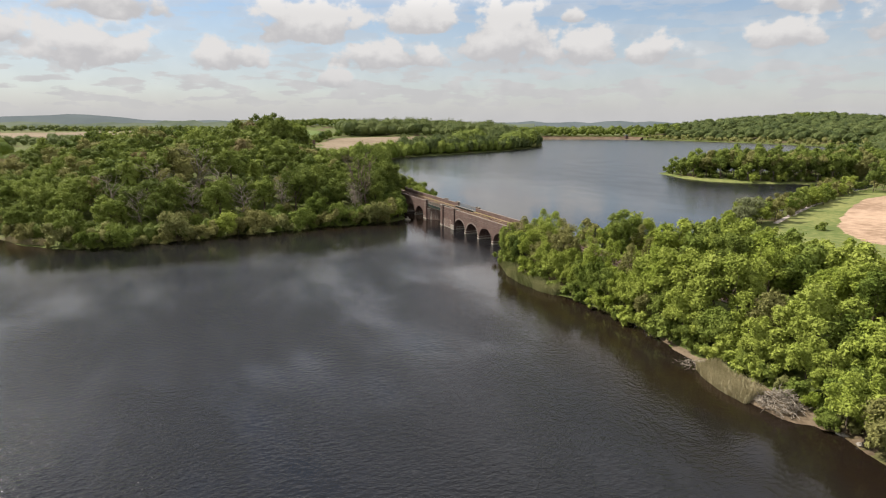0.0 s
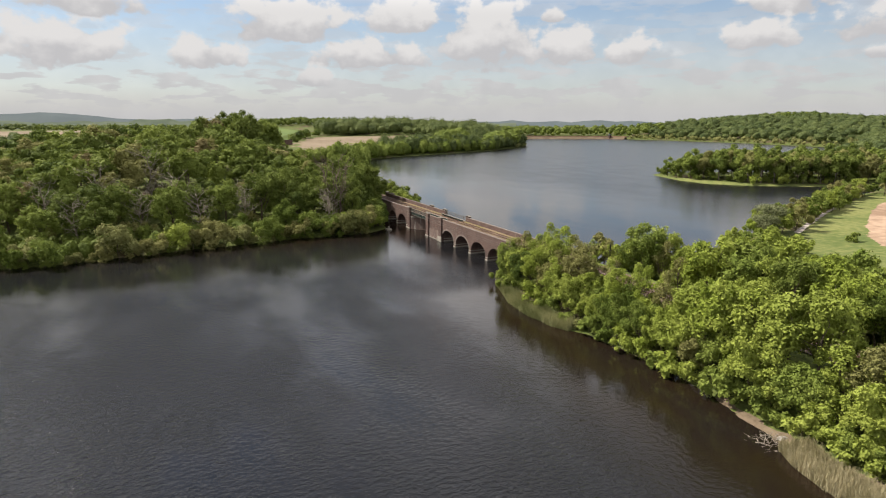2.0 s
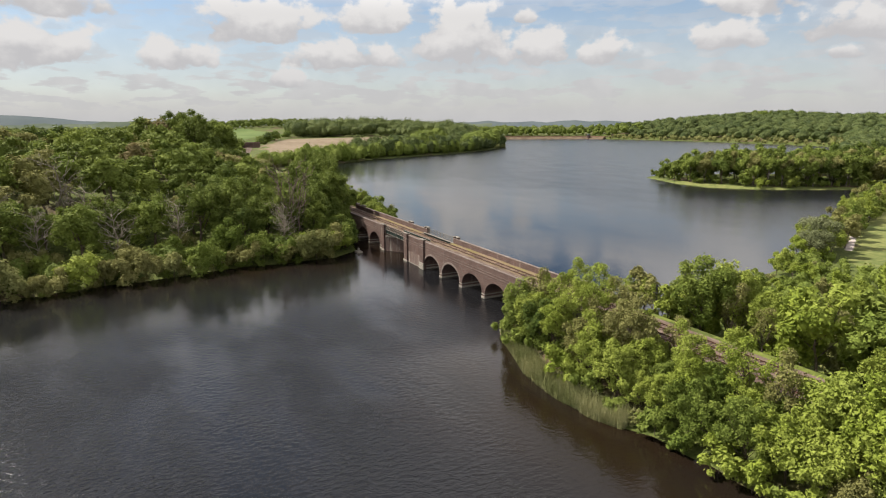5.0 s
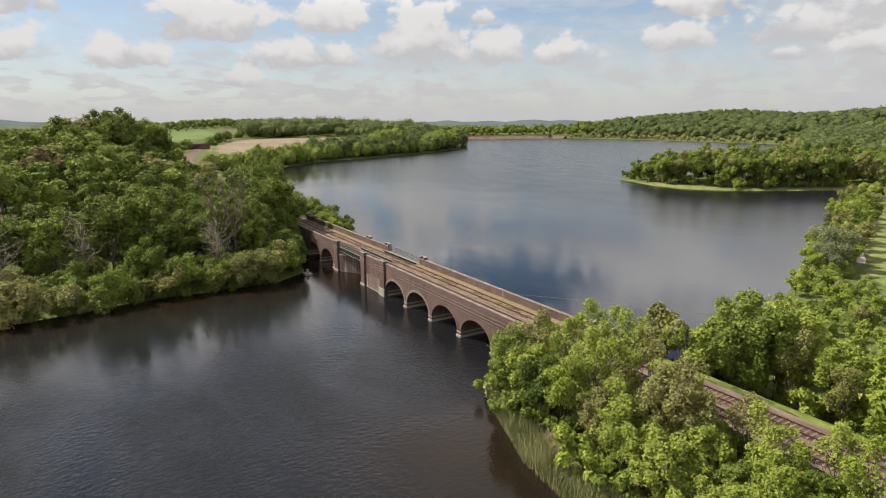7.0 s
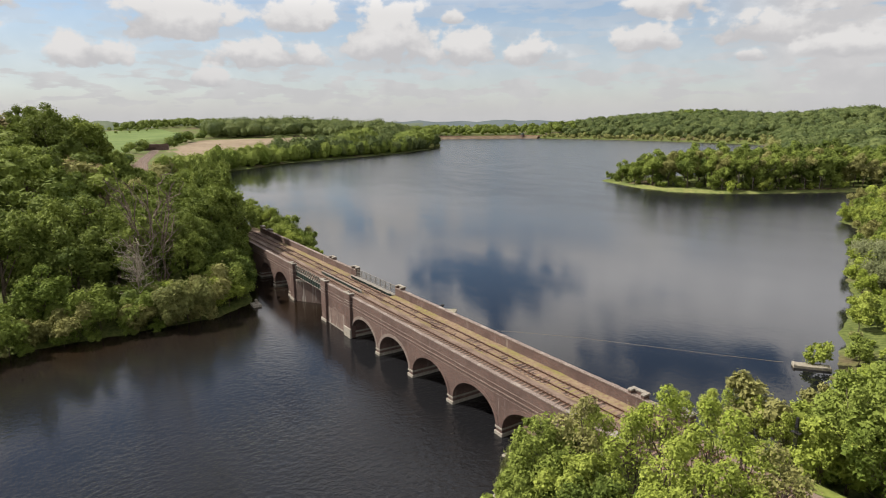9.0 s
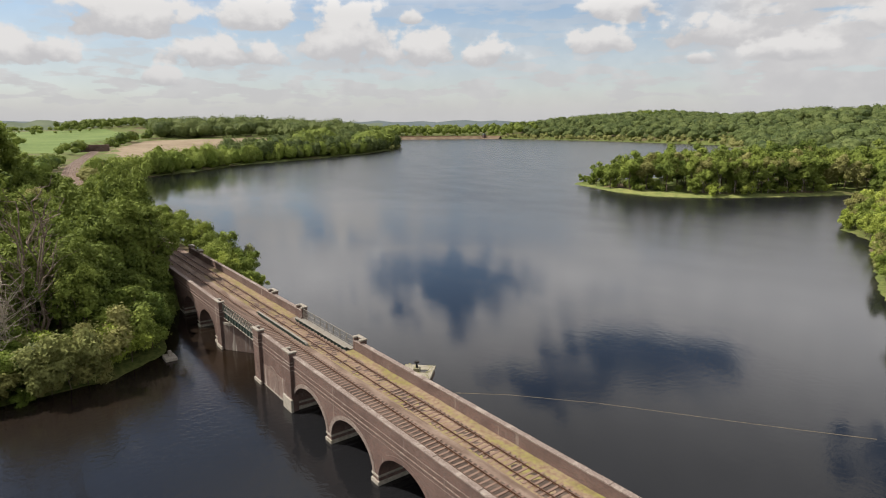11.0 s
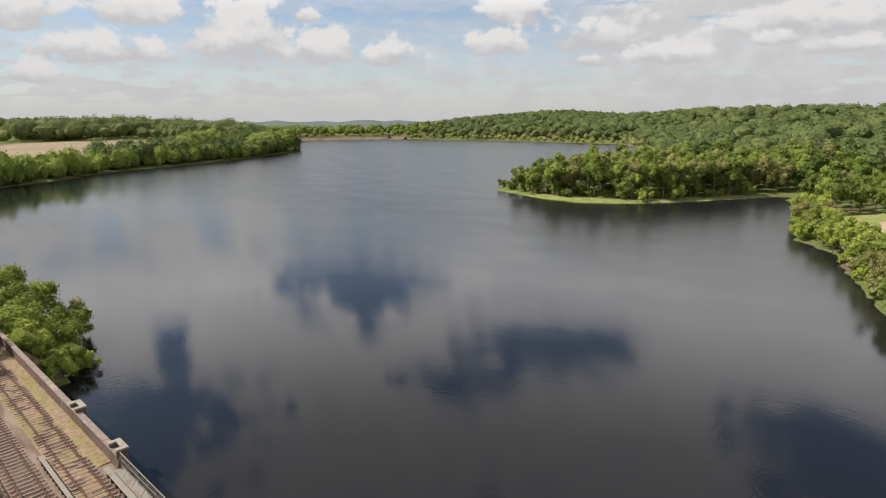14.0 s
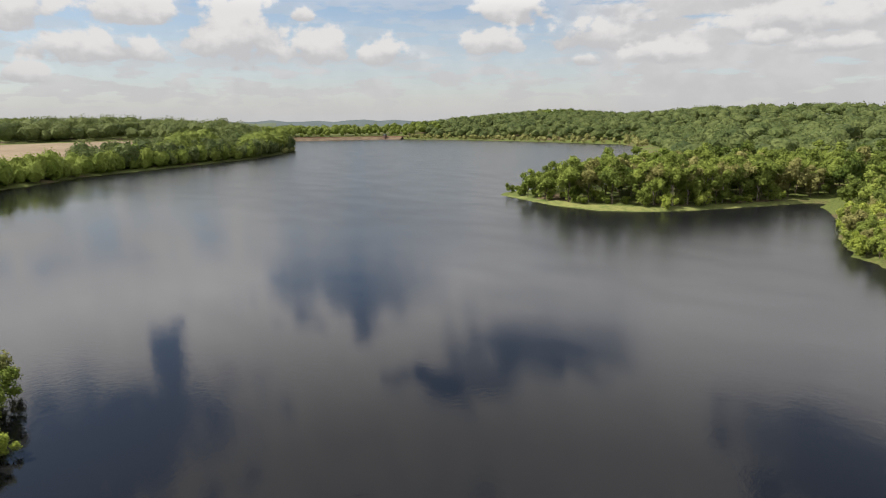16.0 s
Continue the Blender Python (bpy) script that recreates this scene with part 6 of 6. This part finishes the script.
far_wood("field_hedge", [(-588, -100), (-576, -232), (-549, -360), (-560, -362), (-588, -233), (-600, -100)], 5.0, 4.5, "clipped hedge between green fields", 51, LEAF_DARK, 24, 1.0, 9000, 0.0, 1.3)
far_wood("farm_tree_belt", [(-788, -80), (-760, -330), (-700, -470), (-860, -520), (-905, -358), (-938, -80)], 14, 12, "belt of trees across the farmland", 52, LEAF_FAR, 30, 1.6, 3000, 0.05, 1.2)
far_wood("far_tree_belt", [(-1690, -60), (-1650, -420), (-1560, -760), (-1800, -820), (-1890, -430), (-1900, -60)], 24, 14, "distant belts of trees below the hills", 53, LEAF_FAR, 24, 2.0, 3000, 0.05, 1.3)
drape("stubble_field", [(-1100, -110), (-1060, -420), (-1500, -640), (-1560, -110)], 30, 0.5, PLOUGHED, "pale dry field between tree belts", "field")

far_wood("bank_scrub", [(76, 14), (216, 14), (216, 60), (150, 60), (104, 64), (86, 72), (70, 84), (60, 94), (56, 92), (72, 60), (78, 30)], 3.9, 3.4, "low dense scrub between railway and meadow", 45, LEAF_MID, 30, 0.55, 9000, 0.0)
far_wood("meadow_edge_scrub", [(48, 124), (34, 150), (20, 182), (8, 214), (3, 236), (0, 226), (12, 196), (24, 170), (36, 140), (48, 116)], 4.2, 3.2, "low scrub along the meadow's edge", 46, LEAF_OLIVE, 26, 0.6, 3000, 0.0)

far_wood("wood_understorey", EDGE_RING, 3.6, 5.0, "dense undergrowth below the western wood's edge", 47, LEAF_DARK, 30, 0.62, 6000, 0.0)

# bare hills on the skyline, a plain backdrop with haze in its base colour
def skyline(name, r, a0, a1, base, peaks, seed, label, mat=HILL_HAZE):
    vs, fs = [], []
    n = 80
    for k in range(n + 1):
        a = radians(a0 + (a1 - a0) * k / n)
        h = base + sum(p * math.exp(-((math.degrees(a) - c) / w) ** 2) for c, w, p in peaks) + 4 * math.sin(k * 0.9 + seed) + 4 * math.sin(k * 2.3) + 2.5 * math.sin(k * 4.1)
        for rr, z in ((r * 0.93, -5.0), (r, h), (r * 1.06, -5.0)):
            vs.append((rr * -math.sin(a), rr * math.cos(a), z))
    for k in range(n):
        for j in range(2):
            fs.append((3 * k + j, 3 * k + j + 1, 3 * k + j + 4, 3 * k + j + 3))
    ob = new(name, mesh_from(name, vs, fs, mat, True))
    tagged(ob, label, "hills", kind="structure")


skyline("backdrop_hills", 4300, 20, 130, 38, ((100, 5, 46), (90, 9, 14), (52, 8, 6), (110, 6, 38)), 1, "low hills on the horizon, coloured blue for haze")
skyline("backdrop_ridge", 2900, 58, 125, 34, ((86, 6, 12), (93, 3, 8), (112, 9, 14), (73, 4, 12)), 3, "dark wooded ridge before the far hills", RIDGE_WOOD)

# ---- reeds, brushwood and beaches ----
def reed_bed(name, line, width, height, count, seed, label, mat=REED):
    rng = np.random.default_rng(seed)
    P = np.array(line, float)
    seg = rng.integers(0, len(P) - 1, count)
    t = rng.uniform(0, 1, count)[:, None]
    base = P[seg] * (1 - t) + P[seg + 1] * t
    d = P[seg + 1] - P[seg]
    nrm = np.stack([d[:, 1], -d[:, 0]], 1) / np.linalg.norm(d, axis=1)[:, None]
    base = base + nrm * rng.uniform(-0.25, 1, count)[:, None] * width
    z = np.maximum(land_height(base[:, 0], base[:, 1]), -0.5)
    h = height * rng.uniform(0.6, 1.15, count)
    lean = rng.normal(size=(count, 2)) * 0.16 * h[:, None]
    a = rng.uniform(0, 6.28, count)
    w = np.stack([np.cos(a), np.sin(a)], 1) * 0.026
    mid = base + lean * 0.35
    V = np.stack([np.c_[base - w, z], np.c_[base + w, z], np.c_[mid + w * 0.8, z + h * 0.6], np.c_[mid - w * 0.8, z + h * 0.6], np.c_[base + lean, z + h]], 1).reshape(-1, 3)
    k = np.arange(count) * 5
    F = np.stack([k, k + 1, k + 2, k + 3], 1).tolist() + np.stack([k + 3, k + 2, k + 4], 1).tolist()
    ob = new(name, mesh_from(name, V.tolist(), F, mat))
    tagged(ob, label, "reeds", kind="stuff")


reed_bed("reed_bed", [(61.2, -8.6), (63, -11.2), (65, -12.5), (70, -15), (76, -17), (82, -19.3), (90, -20), (97, -19.5), (101, -18)], -2.6, 1.9, 15000, 1, "pale reeds fringing the wooded bank")
reed_bed("reed_bed", [(145.6, -20.4), (149, -22.2), (153, -23.3), (157.5, -23.6)], -3.0, 1.8, 9000, 2, "tall dry reeds below the railway bank", REED_DRY)
reed_bed("reed_bed", [(-8.5, -136), (-15, -143), (-24, -149)], 2.0, 1.8, 2500, 3, "dry reeds before the western wood", REED_DRY)


def brush_pile(x, y, r, h, n, seed, label):
    rng = np.random.default_rng(seed)
    bm = bmesh.new()
    for _ in range(n):
        a, q = rng.uniform(0, 6.28), r * math.sqrt(rng.uniform(0, 1))
        z = max(0.1, h * (1 - q / r) + rng.normal() * 0.2)
        p = Vector((math.cos(a) * q, math.sin(a) * q, z))
        d = Vector((rng.normal(), rng.normal(), rng.normal() * 0.35)).normalized()
        limb(bm, rng, p - d * rng.uniform(0.6, 1.6), p + d * rng.uniform(0.6, 1.8), rng.uniform(0.03, 0.08), 0.015, 0.12, 3, 4)
    ob = thing("brushwood_pile", label, "brushwood", at=(x, y, float(land_height([x], [y])[0])))
    me = bpy.data.meshes.new("brushwood")
    bm.to_mesh(me)
    bm.free()
    me.materials.append(BARK_PALE)
    tagged(part("brushwood", me, None, ob), kind="stuff")


brush_pile(160.3, -21.2, 2.7, 2.1, 230, 4, "heap of bleached dead branches at the water's edge")
brush_pile(144.2, -20.2, 2.6, 0.35, 70, 5, "fallen bleached branches reaching into the water")
drape("beach", [(133, -17.4), (141, -19.2), (147, -20.4), (155, -23.4), (162, -24), (168, -20.6), (173, -21.6), (172, -19.0), (166, -18.2), (152, -18.2), (142, -16.6), (133, -15.6)], 1.2, 0.12, BEACH,
      "muddy stony beach below the trees", "beach", 0.5)
drape("peninsula_beach", [(-155, 241), (-140, 235), (-110, 224), (-90, 223), (-75, 231), (-64, 242), (-51, 264), (-31, 302), (-36, 303), (-56, 268), (-70, 244), (-82, 236), (-98, 230), (-140, 240)], 2.5, 0.16, GRASS,
      "grassy strip along the peninsula's shore", "shore", 0.6)

drape("grass_verge", [(72, 4.9), (210, 4.9), (210, 7.8), (72, 7.8)], 0.7, 0.10, VERGE, "bright green grass verge beside the railway", "grass", 1.1)
for k in range(16):
    plant(SHRUB[rnd.randrange(3)][rnd.choice((1, 3, 3))], 86 + k * 1.6, -6.2 + rnd.uniform(-0.8, 0.3), rnd.uniform(0.3, 0.55))

for x, y in scatter([(66, 54), (73, 34), (73, 15), (82, 15), (82, 40), (72, 58)], 3.3, 27, 900):
    plant(SHRUB[rnd.randrange(3)][rnd.choice((1, 3, 3))], x, y, rnd.uniform(0.45, 0.75))

drape("bank_foot", [(60.0, -4.6), (60.6, -8.6), (63.6, -13.2), (68, -15.0), (68, -12.4), (64.5, -9.5), (62.6, -4.8)], 0.8, 0.12, BEACH, "dark earth and stones at the viaduct's foot", "shore", 0.2)
drape("west_bank_foot", [(-40.4, 3.6), (-40.8, 8.0), (-45, 12.0), (-54, 15.0), (-64, 15.0), (-64, 11.5), (-52, 9.0), (-44, 5.2)], 0.9, 0.12, BEACH, "dark earth and stones below the bushes", "shore", 0.3)
drape("gravel_path", [(54, 108), (41, 134), (29, 159), (16, 187), (18, 188), (31, 160.5), (43, 135.5), (56, 109.5)], 1.2, 0.16, SILT, "pale gravel path behind the shore trees", "path", 0.2)
for x, y, s in ((61.4, -6.4, 0.36), (63.0, -10.4, 0.45), (-41.0, 4.9, 0.3), (-42.6, 8.6, 0.5), (-44.2, 7.4, 0.5)):
    plant(SHRUB[rnd.randrange(3)][rnd.choice((1, 3))], x, y, s)


def stone(seed):
    bm = bmesh.new()
    bmesh.ops.create_icosphere(bm, subdivisions=2, radius=0.5)
    rng = np.random.default_rng(seed)
    for v in bm.verts:
        v.co *= 1 + rng.uniform(-0.22, 0.22)
        v.co.z *= 0.6
    me = bpy.data.meshes.new("stone")
    bm.to_mesh(me)
    bm.free()
    me.materials.append(STONE)
    return me


STONES = [stone(k) for k in range(3)]
for k, (x, y) in enumerate(((60.3, -7.2), (60.8, -8.6), (61.4, -9.4), (62.4, -10.9), (63.4, -12.2), (60.1, -5.6), (-40.6, 5.4), (-41.2, 7.2), (-42.4, 9.3), (-43.5, 10.4), (-40.9, 6.3), (144, -18.6), (147.5, -19.9), (151, -21.4), (168.5, -20.2), (171, -20.8))):
    ob = tagged(new("boulder", STONES[k % 3]), "pale weathered boulder at the water's edge", "boulder", "boulders along the shore")
    ob.matrix_basis = pose(x, y, max(0.0, float(land_height([x], [y])[0])) + 0.05, 0, 0, 40 * k) @ Matrix.Diagonal((1.0 + 0.3 * (k % 3), 0.9, 0.8, 1))
